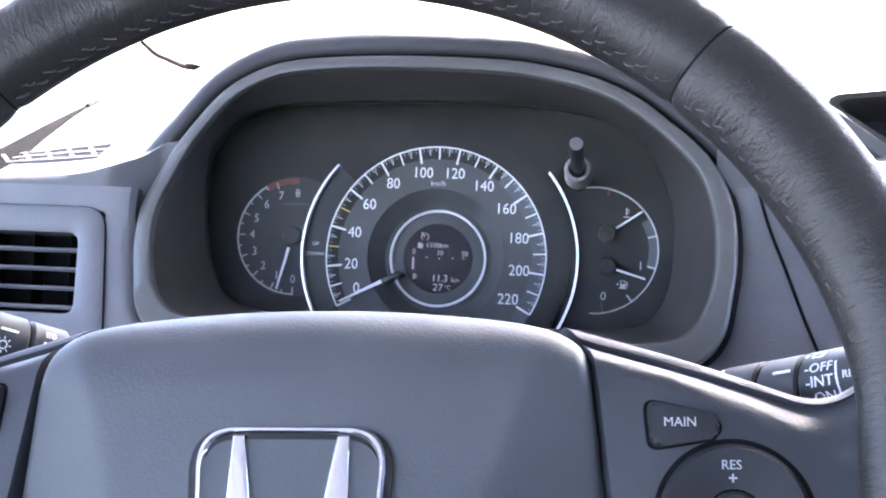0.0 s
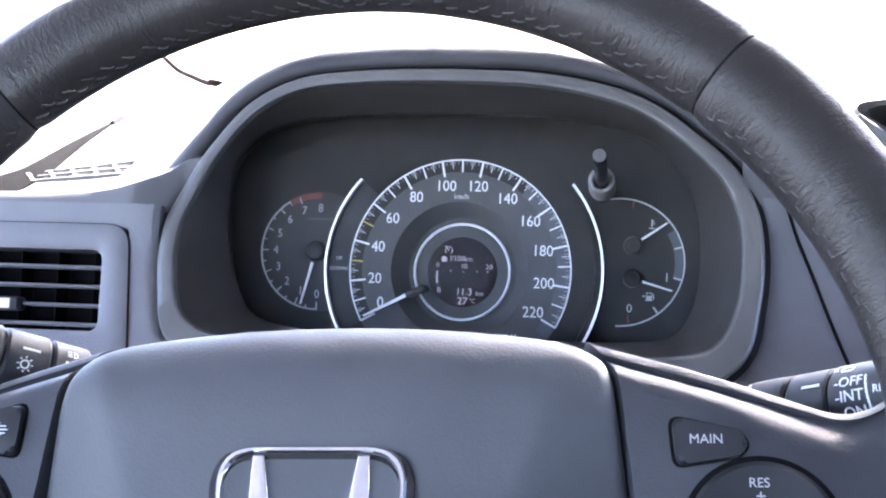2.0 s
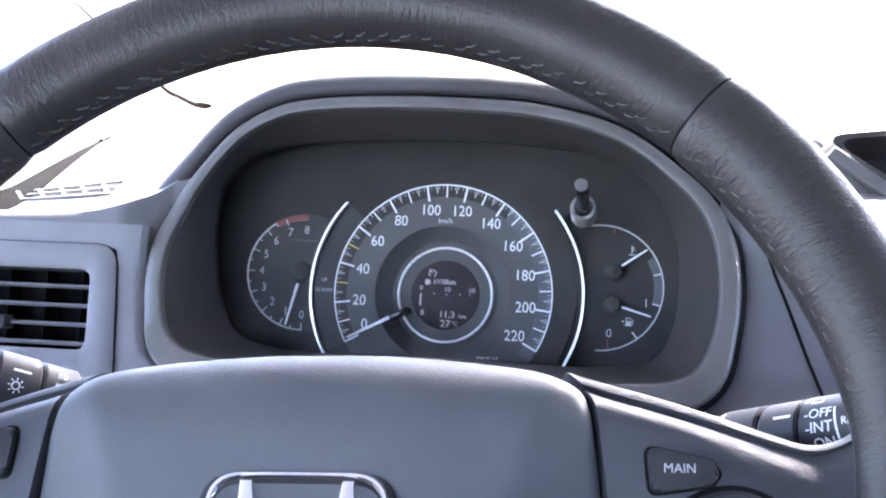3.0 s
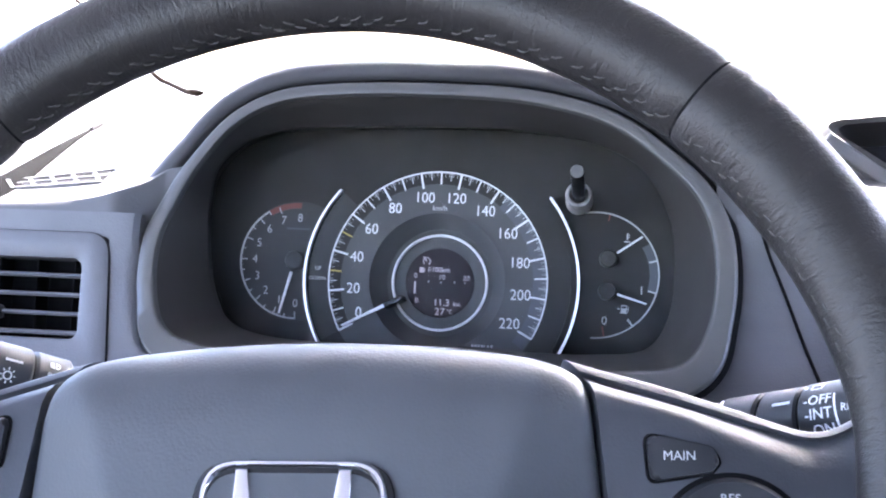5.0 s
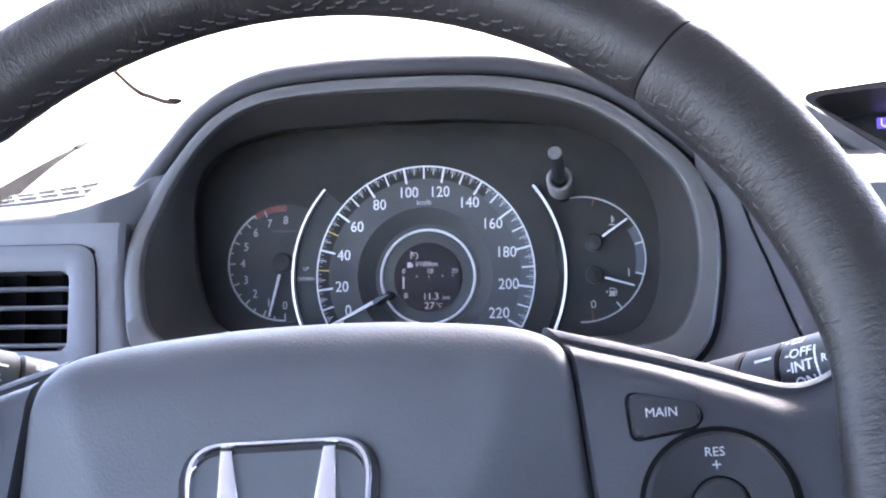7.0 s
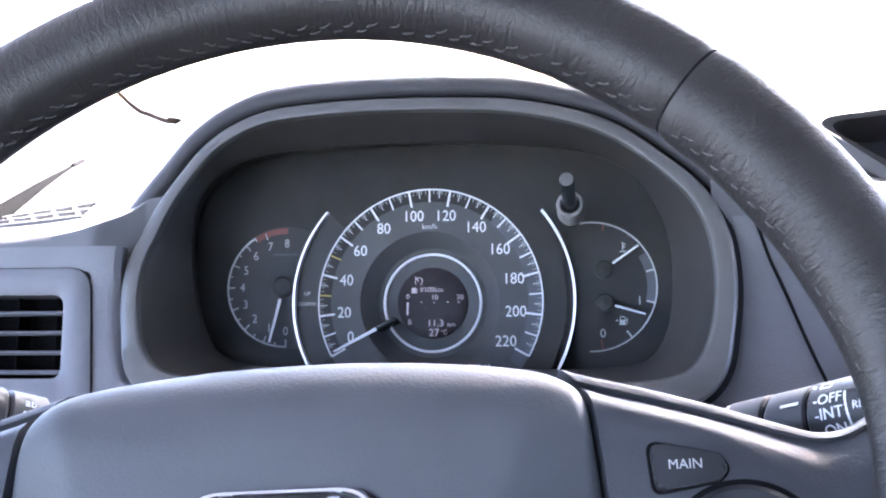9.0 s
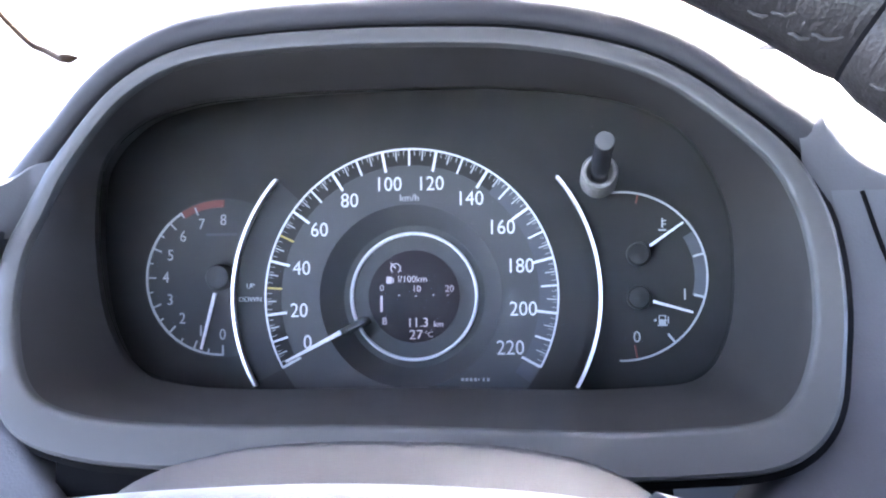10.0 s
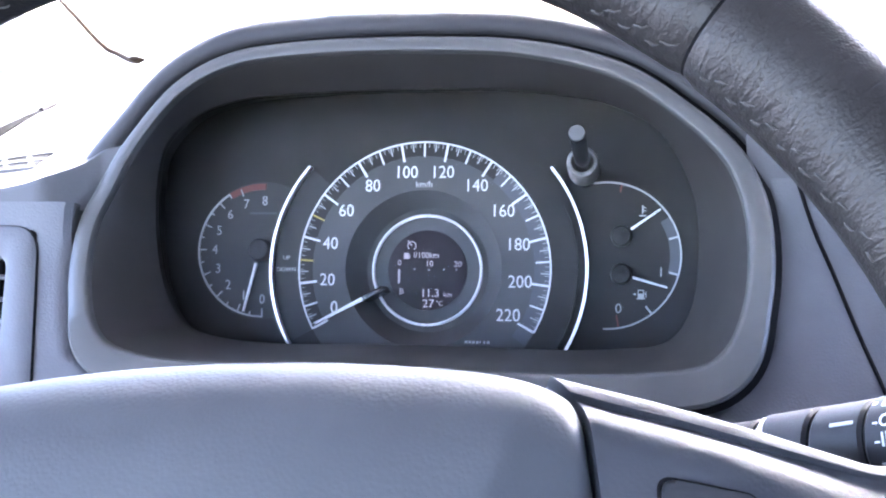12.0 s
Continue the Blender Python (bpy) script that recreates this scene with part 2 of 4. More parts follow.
def words(text, size, x, y, z, align="CENTER", turn=None, depth=0.00015, stretch=1.0, bold=0.0):
    """Lettering that faces the driver, with its middle at (x, y, z)."""
    cu = bpy.data.curves.new("text", "FONT")
    cu.body, cu.size, cu.extrude, cu.align_x, cu.align_y = text, size, depth, align, "CENTER"
    cu.resolution_u = 3
    cu.offset = bold
    ob = new("text", cu)
    me = bpy.data.meshes.new_from_object(ob.evaluated_get(bpy.context.evaluated_depsgraph_get()))
    bpy.data.objects.remove(ob)
    bpy.data.curves.remove(cu)
    bm = bmesh.new()
    bm.from_mesh(me)
    bpy.data.meshes.remove(me)
    m = (turn if turn is not None else Matrix.Translation((x, y, z))) @ Matrix.Rotation(radians(90), 4, "X") @ Matrix.Diagonal((stretch, 1, 1, 1))
    bmesh.ops.transform(bm, matrix=m, verts=bm.verts)
    return bm


# ---- ground and sky's floor ----
bm = bmesh.new()
bmesh.ops.create_grid(bm, x_segments=40, y_segments=40, size=400)
for v in bm.verts:
    v.co.z = 0.02 * noise.noise(v.co * 0.05)
me = bpy.data.meshes.new("ground")
bm.to_mesh(me)
bm.free()
me.materials.append(ROAD)
tagged(new("ground", me), "pale sunlit concrete ground outside the car", "ground", kind="structure")


# ---- instrument binnacle outline ----
VIEW = Vector((0.09, -0.623, -0.041))   # where the driver's eye is about


def lean_y(x, z):
    """How far back the bezel's face lies: its foot and its right side stand nearer the driver."""
    return -0.093 - 0.107 * x + 0.48 * min(z, 0.03) + 0.20 * max(0, z - 0.03)


def leaned(bm, back):
    """Sets the panels beside the bezel back, with their foot nearer the driver, and keeps their size as the driver sees it."""
    for v in bm.verts:
        y = v.co.y + back + 0.48 * min(v.co.z, 0)
        v.co = VIEW + (v.co - VIEW) * ((y - VIEW.y) / (v.co.y - VIEW.y))
    return bm


def set_part(name, bm, mat, parent, label="", smooth=True):
    """A part of the leaning panel to the left of the bezel."""
    return part(name, leaned(bm, 0.0205), mat, parent, label, smooth)


def right_part(name, bm, mat, parent, label="", smooth=True):
    """A part of the leaning panel to the right of the bezel."""
    return part(name, leaned(bm, 0.0), mat, parent, label, smooth)


def nearer(ob, k):
    """Brings a thing nearer to the driver, as large as he sees it."""
    m = Matrix.Translation(VIEW) @ Matrix.Scale(k, 4) @ Matrix.Translation(-VIEW)
    ob.matrix_world = CAR @ m @ CAR.inverted() @ ob.matrix_world


def closed_curve(anchors, steps=10):
    """A smooth closed curve through a few anchors [(x, z)]."""
    p = [Vector(a) for a in anchors]
    n, out = len(p), []
    for i in range(n):
        a, b, c, d = p[i - 1], p[i], p[(i + 1) % n], p[(i + 2) % n]
        ta = math.sqrt((b - a).length)
        tb = math.sqrt((c - b).length)
        tc = math.sqrt((d - c).length)
        m1 = ((b - a) / ta - (c - a) / (ta + tb) + (c - b) / tb) * tb
        m2 = ((c - b) / tb - (d - b) / (tb + tc) + (d - c) / tc) * tb
        for k in range(steps):
            t = k / steps
            out.append(b * (2 * t ** 3 - 3 * t * t + 1) + m1 * (t ** 3 - 2 * t * t + t) + c * (3 * t * t - 2 * t ** 3) + m2 * (t ** 3 - t * t))
    return out


# the bezel's inner edge and the foot of its funnel, from the top middle by the left side round
LIP = closed_curve([(0.015, 0.0922), (-0.050, 0.0932), (-0.084, 0.0890), (-0.106, 0.0768), (-0.1235, 0.0545), (-0.1320, 0.0375), (-0.1385, 0.0150), (-0.1340, -0.0145), (-0.1225, -0.0345), (-0.100, -0.0425),
                    (0.010, -0.0442), (0.100, -0.0440), (0.130, -0.0385), (0.141, -0.0200), (0.1438, 0.0150), (0.1375, 0.0375), (0.117, 0.0600), (0.093, 0.0768), (0.056, 0.0880)])
FOOT = closed_curve([(0.010, 0.0825), (-0.055, 0.0812), (-0.085, 0.0785), (-0.108, 0.0705), (-0.1220, 0.0560), (-0.1252, 0.0380), (-0.1245, 0.0120), (-0.1195, -0.0115), (-0.109, -0.0285), (-0.088, -0.0355),
                     (0.010, -0.0366), (0.090, -0.0368), (0.1165, -0.0325), (0.1265, -0.0180), (0.1298, 0.0140), (0.1265, 0.0360), (0.112, 0.0615), (0.088, 0.0745), (0.050, 0.0810)])
FOOT_Y = -0.035


def away(curve):
    """The outward direction at each point of a closed curve."""
    n, out = len(curve), []
    for i in range(n):
        d = (curve[(i + 2) % n] - curve[i - 2]).normalized()
        out.append(Vector((-d.y, d.x)) * -1)
    return out


def lip_width(p):
    """How wide the bezel's face is: slim over the dials, broad below them."""
    if p.y < -0.015:
        e = min(1, (-0.015 - p.y) / 0.028)
        return 0.0095 + 0.0045 * e * e * (3 - 2 * e)
    return 0.0072 + 0.0023 * min(1, max(0, (0.060 - p.y) / 0.040))


LIP_OUT = away(LIP)
BRIM = [p + n * lip_width(p) for p, n in zip(LIP, LIP_OUT)]


def brim_x(z, side):
    """The bezel's outer edge at the height z."""
    return min((p for p in BRIM if p.x * side > 0.04), key=lambda p: abs(p.y - z) + 0.1 * max(0, 0.09 - p.x * side)).x


def outline(a, top, bottom, n_left, n_right, n_low, cx=0.002, n=200):
    """A flat-bottomed arch: half width, height above and depth below the dials' middle, and how square its corners are."""
    out = []
    for i in range(n):
        t = 2 * math.pi * i / n
        c, s = math.cos(t), math.sin(t)
        e = n_low if s < 0 else (n_right if c > 0 else n_left)
        k = (abs(c) ** e + abs(s) ** e) ** (-1 / e)
        out.append((cx + a * c * k, (top if s >= 0 else bottom) * s * k))
    return out


# ---- dashboard ----
CREST_Y, CREST_Z = -0.085, 0.0275


def dash_z(y):
    d = y - CREST_Y
    return CREST_Z + 0.46 * d - 0.22 * d * d


dash = thing("dashboard", (0, 0.2, -0.2), "grained dark grey plastic dashboard with an instrument hood, sunlit on top", "dashboard", kind="structure")

# top skin: from the rounded crest forward to the windscreen
def crest_lift(x):
    """How far the dash top swells up beside the hood."""
    return min(0.022, 0.028 * math.exp((x + 0.129) / 0.020)) if x < -0.121 else 0.0


def dash_sheet(x0, x1, y0, n, swell=False):
    """A stretch of the dash top from the line y0 forward; with a rounded crest where it starts at the crest."""
    rings = []
    for i in range(n + 1):
        x = x0 + (x1 - x0) * i / n
        prof = []
        if y0 < CREST_Y + 0.02:
            prof = [(CREST_Y - 0.0098, CREST_Z - 0.0075), (CREST_Y - 0.0095, CREST_Z - 0.0045), (CREST_Y - 0.0075, CREST_Z - 0.0018), (CREST_Y - 0.0045, CREST_Z - 0.0004), (CREST_Y, CREST_Z + 0.001)]
        prof += [(y, dash_z(y)) for y in np.linspace(max(y0, CREST_Y + 0.010), 0.56, 24)]
        lift = crest_lift(x) if swell else 0.0
        e = min(1, max(0, (x + 0.157) / 0.026)) if swell else 0.0
        back = 0.020 * e * e * (3 - 2 * e)
        rings.append([(x, y + back * max(0, 1 - k / 10), z + lift * min(1, k / 2)) for k, (y, z) in enumerate(prof)])
        if swell:
            rings[-1] = [(min(x, -0.1295 + 0.5 * (z - 0.036)) if y < -0.05 else x, y, z) for x, y, z in rings[-1]]
    bm = loft(rings, False)
    part("dash_top", leaned(bm, 0.0205) if x1 < 0 else bm, SOFT, dash, "soft grained dash top in full sun")


dash_sheet(-0.75, -0.24, CREST_Y, 12)
dash_sheet(-0.24, -0.127, CREST_Y, 40, True)
dash_sheet(-0.136, 0.160, 0.02, 16)
# saddle: the top of the face panel beside the dials, that sweeps up into the hood's flank
rings = []
for k in range(37):
    x = 0.1450 + 0.103 * k / 36
    y0 = -0.0862
    rise = 0.030 * math.exp(-max(0, x - 0.1540) / 0.012) - 0.9 * max(0, 0.1540 - x)
    row = [(x, y0 + dy, 0.036 + dz + rise * k) for dy, dz, k in ((-0.0012, -0.018, 0.0), (-0.0010, -0.006, 0.4), (0.0002, -0.0030, 0.65), (0.0025, -0.0010, 0.75), (0.006, 0.0, 0.8))]
    row += [(x, y, 0.036 + 0.36 * (y - y0 - 0.006) + rise * (0.8 + 2.2 * (y - y0))) for y in np.linspace(y0 + 0.010, 0.20, 16)]
    rings.append(row)
part("dash_saddle", loft(rings, False), SOFT, dash, "soft grained slope from the hood to the centre")
dash_sheet(0.235, 1.2, 0.088, 20)

# instrument hood: its brow starts behind the bezel's edge, turns back over the dials and sinks into the dash top
BROW = [(0.024, 0.0012), (0.0120, 0.0016), (0.0072, 0.0024), (0.0054, 0.0038), (0.0046, 0.0060), (0.0050, 0.0086), (0.0068, 0.0112), (0.0108, 0.0138), (0.0180, 0.0164), (0.029, 0.0190),
        (0.046, 0.0218), (0.070, 0.0248), (0.105, 0.0276), (0.150, 0.0288), (0.22, 0.0260)]
rings = []
arch = [(p, n) for p, n in zip(BRIM, LIP_OUT) if p.y > 0.025]
arch = sorted(arch, key=lambda q: math.atan2(q[0].y - 0.015, q[0].x))
for back, off in BROW:
    row = []
    for p, n in arch:
        flare = max(0, (0.068 - p.y) / 0.038)
        k = 1 + (0.5 if p.x < 0 else 0.7) * flare * flare
        q = p + n * off * k
        # its right end runs in behind the face panel
        tuck = 0.0085 * max(0, (0.057 - p.y) / 0.028) ** 2 if p.x > 0 else 0.0
        row.append((q.x, lean_y(p.x, p.y) + back + tuck, q.y))
    rings.append(row)
part("instrument_hood", loft(rings, False), HOOD, dash, "rounded soft hood over the dials")

# side walls beside the bezel and the face panels to either side
def face_panel(name, edge, far, y_face, label, hole=None):
    """A face panel that stands proud of the bezel, with a rounded return wall along the bezel's side. edge: (z, x) top to bottom."""
    s = 1 if far > edge[0][1] else -1
    cuts = sorted({round(far + (edge[0][1] + s * 0.02 - far) * k / 8, 4) for k in range(9)} | (set(hole[:2]) if hole else set()), key=lambda v: s * v)
    rings = []
    for z, x in edge:
        out = 0.0125 if s < 0 else 0.003
        row = [(x + s * out, -0.048, z), (x + s * out * 0.75, -0.062, z), (x + s * out * 0.15, y_face + 0.014, z), (x + s * 0.0002, y_face + 0.004, z),
               (x + s * 0.0025, y_face + 0.0008, z), (x + s * 0.006, y_face, z)]
        row += [(max(s * v, s * x + 0.0065) * s, y_face, z) for v in cuts]
        rings.append(row)
    bm = loft(rings, False)
    if hole:
        x0, x1, z0, z1 = hole
        gone = [f for f in bm.faces if x0 < f.calc_center_median().x < x1 and z0 < f.calc_center_median().z < z1 and abs(f.calc_center_median().y - y_face) < 0.0005]
        bmesh.ops.delete(bm, geom=gone, context="FACES")
    return part(name, leaned(bm, 0.0205 if s < 0 else 0.0), PLASTIC, dash, label)


def side_edge(side):
    """The panel's edge beside the bezel, as (z, x) from the top down."""
    out = []
    for z in ((0.0225, 0.0215, 0.020) if side < 0 else (0.0325, 0.028, 0.020)) + (0.010, 0.0, -0.010, -0.020, -0.030, -0.036, -0.043, -0.050, -0.057, -0.063, -0.070, -0.078, -0.09, -0.12, -0.16, -0.22):
        if z > -0.050:
            x = abs(brim_x(z, side)) + 0.0015
        else:
            x = max(0.100, abs(brim_x(-0.050, side)) - 0.9 * (-0.050 - z))
        # as wide as it looks from the driver's seat at the panel's own depth
        y_old = -0.095 if side < 0 else -0.088
        k = (y_old - VIEW.y) / (y_old + (0.0205 if side < 0 else 0.0) + 0.48 * min(z, 0) - VIEW.y)
        out.append((z, VIEW.x + (side * x - VIEW.x) * k))
    return out


face_panel("face_panel", side_edge(-1), -0.75, -0.095, "grained grey face panel round the air vent", (-0.2600, -0.1545, -0.071, 0.0095))
face_panel("face_panel", side_edge(1), 0.30, -0.088, "grained grey face panel beside the dials")

# ---- instrument cluster ----
cluster = thing("instrument_cluster", (0.002, 0.0, -0.06), "instrument cluster with white-numbered speedometer, rev counter, fuel and heat gauges", "instrument cluster")

# bezel lip and funnel
def bezel_ring(off, back):
    """The bezel's section: off outward from its inner edge (as a share of its width past 1), back from its face."""
    out = []
    for p, n in zip(LIP, LIP_OUT):
        q = p + n * (off if off < 0.002 else lip_width(p) + off - 0.1)
        out.append((q.x, lean_y(q.x, q.y) + back, q.y))
    return out


part("hood_joint", loft([bezel_ring(0.1 - 0.0005, 0.0045), bezel_ring(0.1 + 0.0030, 0.0085), bezel_ring(0.1 + 0.0030, 0.0120)]), GAP, cluster, "black joint round the bezel")
part("bezel", loft([bezel_ring(-0.0004, 0.0060), bezel_ring(-0.0002, 0.0018), bezel_ring(0.0004, 0.0005), bezel_ring(0.0014, 0.0), bezel_ring(0.1 - 0.0018, 0.0004), bezel_ring(0.1 - 0.0005, 0.0016), bezel_ring(0.1, 0.0035), bezel_ring(0.1, 0.022)]),
     BEZEL, cluster, "satin grey bezel lip")
start = bezel_ring(-0.0004, 0.0055)
rings = []
for k in range(11):
    t = k / 10
    e = t ** 0.85
    rings.append([(x + (f.x - x) * e, y + (FOOT_Y - y) * t, z + (f.y - z) * e) for (x, y, z), f in zip(start, FOOT)])
part("shroud", loft(rings), FUNNEL, cluster, "matt black funnel inside the bezel")
part("case", loft([[(p.x, FOOT_Y, p.y) for p in FOOT], [(p.x, FOOT_Y + 0.0010, p.y) for p in FOOT], [(p.x * 1.06, FOOT_Y + 0.003, p.y * 1.06 - 0.001) for p in FOOT], [(p.x * 1.08, 0.0, p.y * 1.08 - 0.001) for p in FOOT]]), DIAL_DARK, cluster, "black case round the dials")
WELL_R = 0.0388


def holed(edge, y0, y1, r=WELL_R):
    """A plate with the outline edge [(x, z)] and a round opening of radius r at the dials' middle."""
    hole = [(r * math.cos(a), r * math.sin(a)) for a in (math.atan2(z, x) for x, z in edge)]
    return loft([[(x, y1, z) for x, z in edge], [(x, y0, z) for x, z in edge], [(x, y0, z) for x, z in hole], [(x, y1, z) for x, z in hole]])


def disc_edge(r, low, n=180):
    """A circle whose foot is cut off at the height low."""
    return [(min(r, low / math.sin(a) if math.sin(a) < -0.2 else r) * math.cos(a), min(r, low / math.sin(a) if math.sin(a) < -0.2 else r) * math.sin(a)) for a in (2 * math.pi * k / n for k in range(n))]


part("dial_panel", holed(outline(0.142, 0.092, 0.046, 3.6, 2.7, 7), -0.001, 0.012), DIAL_DARK, cluster, "black dial panel")

# speedometer
R = 0.062
speedo = part("speedometer", holed(disc_edge(0.0755, -0.0406), -0.004, -0.001), DIAL_DARK, cluster, "black speedometer dial")
part("side_band", arc_band(0, 0, 0.0624, 0.0754, 139, 209, -0.0042, -0.003, 40), REV, speedo, "charcoal band beside the slow marks")
part("face", holed(disc_edge(0.0626, -0.0406), -0.00415, -0.003), DIAL, speedo, "grey speedometer face")
part("outer_line", arc_band(0, 0, R, R + 0.0008, -29, 209, -0.0046, -0.004, 120), WHITE, speedo, "thin white outer line")
part("tick_band", arc_band(0, 0, 0.0555, R, 52, 209, -0.0043, -0.004, 80), DIAL_DARK, speedo, "black band under the marks")
part("tick_band", arc_band(0, 0, 0.0545, R, -36, 52, -0.0043, -0.004, 60), DIAL_GREY, speedo, "grey band under the fast marks")
fine = bmesh.new()
for v in range(0, 221, 2):
    a = 90 + (110 - v) * 1.08
    if v % 20 == 0:
        part("scale_mark", tick(0, 0, 0.0535, R, a, 0.0011, -0.0048, -0.0042, bmesh.new()), WHITE, speedo, smooth=False)
    elif v % 10 == 0:
        slow = v in (30, 50)
        part("scale_mark", tick(0, 0, 0.0553, R, a, 0.0008, -0.0048, -0.0042, bmesh.new()), AMBER if slow else WHITE, speedo, "amber town-speed mark" if slow else "", smooth=False)
    else:
        tick(0, 0, 0.0597, R, a, 0.00022, -0.0047, -0.0042, fine)
for v in range(5, 220, 10):
    tick(0, 0, 0.0577, R, 90 + (110 - v) * 1.08, 0.0005, -0.0048, -0.0042, fine)
part("fine_marks", fine, DIMWHITE, speedo, "fine grey scale marks", smooth=False, kind="stuff")
for v in range(0, 221, 20):
    a = radians(90 + (110 - v) * 1.08)
    x, z = 0.0481 * math.cos(a), 0.0481 * math.sin(a)
    if v in (0, 220):
        x, z = (-0.0440, -0.0196) if v == 0 else (0.0422, -0.0222)
    part("numeral", words(str(v), 0.0086, x, -0.0044, z, stretch=0.92), WHITE, speedo)
part("unit", words("km/h", 0.0042, 0, -0.0044, 0.0415), DIMWHITE, speedo)
# hollow round the middle, silver ring and display
cone = [[(r * math.cos(2 * math.pi * k / 96), y, r * math.sin(2 * math.pi * k / 96)) for k in range(96)] for r, y in ((WELL_R, -0.0040), (WELL_R - 0.0003, -0.0034), (0.0318, 0.0080), (0.0308, 0.0090), (0.0200, 0.0092))]
part("hollow", loft(cone, True, (False, True)), DIAL, speedo, "conical hollow round the display")
ring = part("ring", lathe([(0.0280, 0.0090), (0.0280, 0.0076), (0.0277, 0.0070), (0.0269, 0.0070), (0.0266, 0.0076), (0.0266, 0.0090)], (0, 0, 0), 128, open_ended=True), WHITE, speedo, "bright white ring round the display")
disp = part("display", lathe([(0.0201, 0.0091), (0.0200, 0.0086), (0.0196, 0.0084), (0.010, 0.0084), (0.0, 0.0084)], (0, 0, 0), 96), LCD_BACK, speedo, "dark violet trip display")
LY = 0.0082
for text, size, x, z, wide in (("l/100km", 0.0042, -0.0006, 0.0074, 0.95), ("0", 0.0040, -0.0141, 0.0036, 1), ("10", 0.0040, 0.0011, 0.0032, 1), ("20", 0.0040, 0.0155, 0.0031, 1), ("B", 0.0043, -0.0129, -0.0108, 1),
                               ("11.3", 0.0056, 0.0016, -0.0115, 1.0), ("km", 0.0036, 0.0106, -0.0121, 1), ("27", 0.0058, 0.0008, -0.0168, 1.05), ("\u00b0C", 0.0036, 0.0065, -0.0166, 0.9)):
    part("lettering", words(text, size, x, LY, z, stretch=wide), LCD, disp)
bm = bmesh.new()
for x, z, w, h in ((-0.0143, -0.0032, 0.0010, 0.0070), (-0.0065, 0.0005, 0.0008, 0.0008), (0.0085, 0.0005, 0.0008, 0.0008), (0.0008, 0.0001, 0.0008, 0.0006), (0.0147, 0.0004, 0.0008, 0.0006)):
    box(x - w / 2, x + w / 2, LY - 0.0001, LY + 0.0002, z - h / 2, z + h / 2, 0, bm=bm)
part("bar_graph", bm, LCD, disp, "glowing bar graph", smooth=False)
bm = box(-0.0120, -0.0096, LY - 0.0001, LY + 0.0002, 0.0056, 0.0086, 0)
box(-0.0093, -0.0089, LY - 0.0001, LY + 0.0002, 0.0058, 0.0080, 0, bm=bm)
part("fuel_symbol", bm, LCD, disp, smooth=False)
bm = arc_band(-0.0080, 0.0122, 0.0018, 0.0023, -60, 230, LY - 0.0001, LY + 0.0002, 24)
tick(-0.0080, 0.0122, 0, 0.0034, 130, 0.0006, LY - 0.0001, LY + 0.0002, bm)
part("cruise_symbol", bm, LCD, disp, smooth=False)


def needle(cx, cz, r0, r1, a, w0, w1, y, mat, parent, label):
    m = Matrix.Translation((cx, 0, cz)) @ Matrix.Rotation(-radians(a), 4, "Y")
    pts = [(r0, -w0 / 2), (r1, -w1 / 2), (r1, w1 / 2), (r0, w0 / 2)]
    bm = prism(pts, y - 0.0007, y + 0.0003, 0.0002)
    bmesh.ops.transform(bm, matrix=m, verts=bm.verts)
    return part("needle", bm, mat, parent, label)


needle(0, 0, 0.0325, 0.0595, 207.5, 0.0019, 0.0011, -0.0072, WHITE, speedo, "white speed needle at zero")
bm = prism([(0.0215, -0.0015), (0.0330, -0.0013), (0.0330, 0.0013), (0.0215, 0.0015)], -0.0080, 0.0088, 0.0006)
bmesh.ops.transform(bm, matrix=Matrix.Rotation(-radians(207.5), 4, "Y"), verts=bm.verts)
part("needle_root", bm, BLACK, speedo, "black needle root across the ring")

# silver arcs to either side
part("side_arc", arc_band(0.0005, 0, 0.0757, 0.0769, 139, 209.5, -0.0085, -0.002, 60), SILVER, cluster, "slim silver arc")
part("side_arc", arc_band(0.0015, 0, 0.0776, 0.0789, 39, -29.5, -0.0085, -0.002, 60), SILVER, cluster, "slim silver arc")
for text, x, z in (("UP", -0.0690, 0.0048), ("DOWN", -0.0690, -0.0010)):
    part("lettering", words(text, 0.0030, x, -0.0045, z), DIMWHITE, cluster)

# rev counter
TX, TZ = -0.0826, 0.0087
rev = part("rev_counter", prism([(TX + 0.0345 * math.cos(radians(a)), TZ + 0.0345 * math.sin(radians(a))) for a in range(0, 360, 5)], -0.0018, 0.0, 0.0004), REV, cluster, "charcoal rev counter dial")
part("outer_line", arc_band(TX, TZ, 0.0328, 0.0337, 122, 272, -0.0025, -0.0018, 60), DIMWHITE, rev)
part("red_zone", arc_band(TX, TZ, 0.0305, 0.0337, 88, 122, -0.0024, -0.0018, 24), RED, rev, "red zone")
for k in range(0, 15):
    a = 271.5 - 22.9 * k / 2
    part("scale_mark", tick(TX, TZ, 0.0292 if k % 2 == 0 else 0.0312, 0.0328, a, 0.0006, -0.0025, -0.0018, bmesh.new()), DIMWHITE, rev, smooth=False)
for k in range(9):
    a = radians(271.5 - 22.9 * k)
    r = 0.0248
    part("numeral", words(str(k), 0.0068, TX + r * math.cos(a), -0.0020, TZ + r * math.sin(a), stretch=0.9), DIMWHITE, rev)
bm = box(TX - 0.007, TX + 0.007, -0.0022, -0.0018, TZ + 0.0182, TZ + 0.0192, 0)
part("small_print", bm, DIAL_GREY, rev, "small grey print", smooth=False)
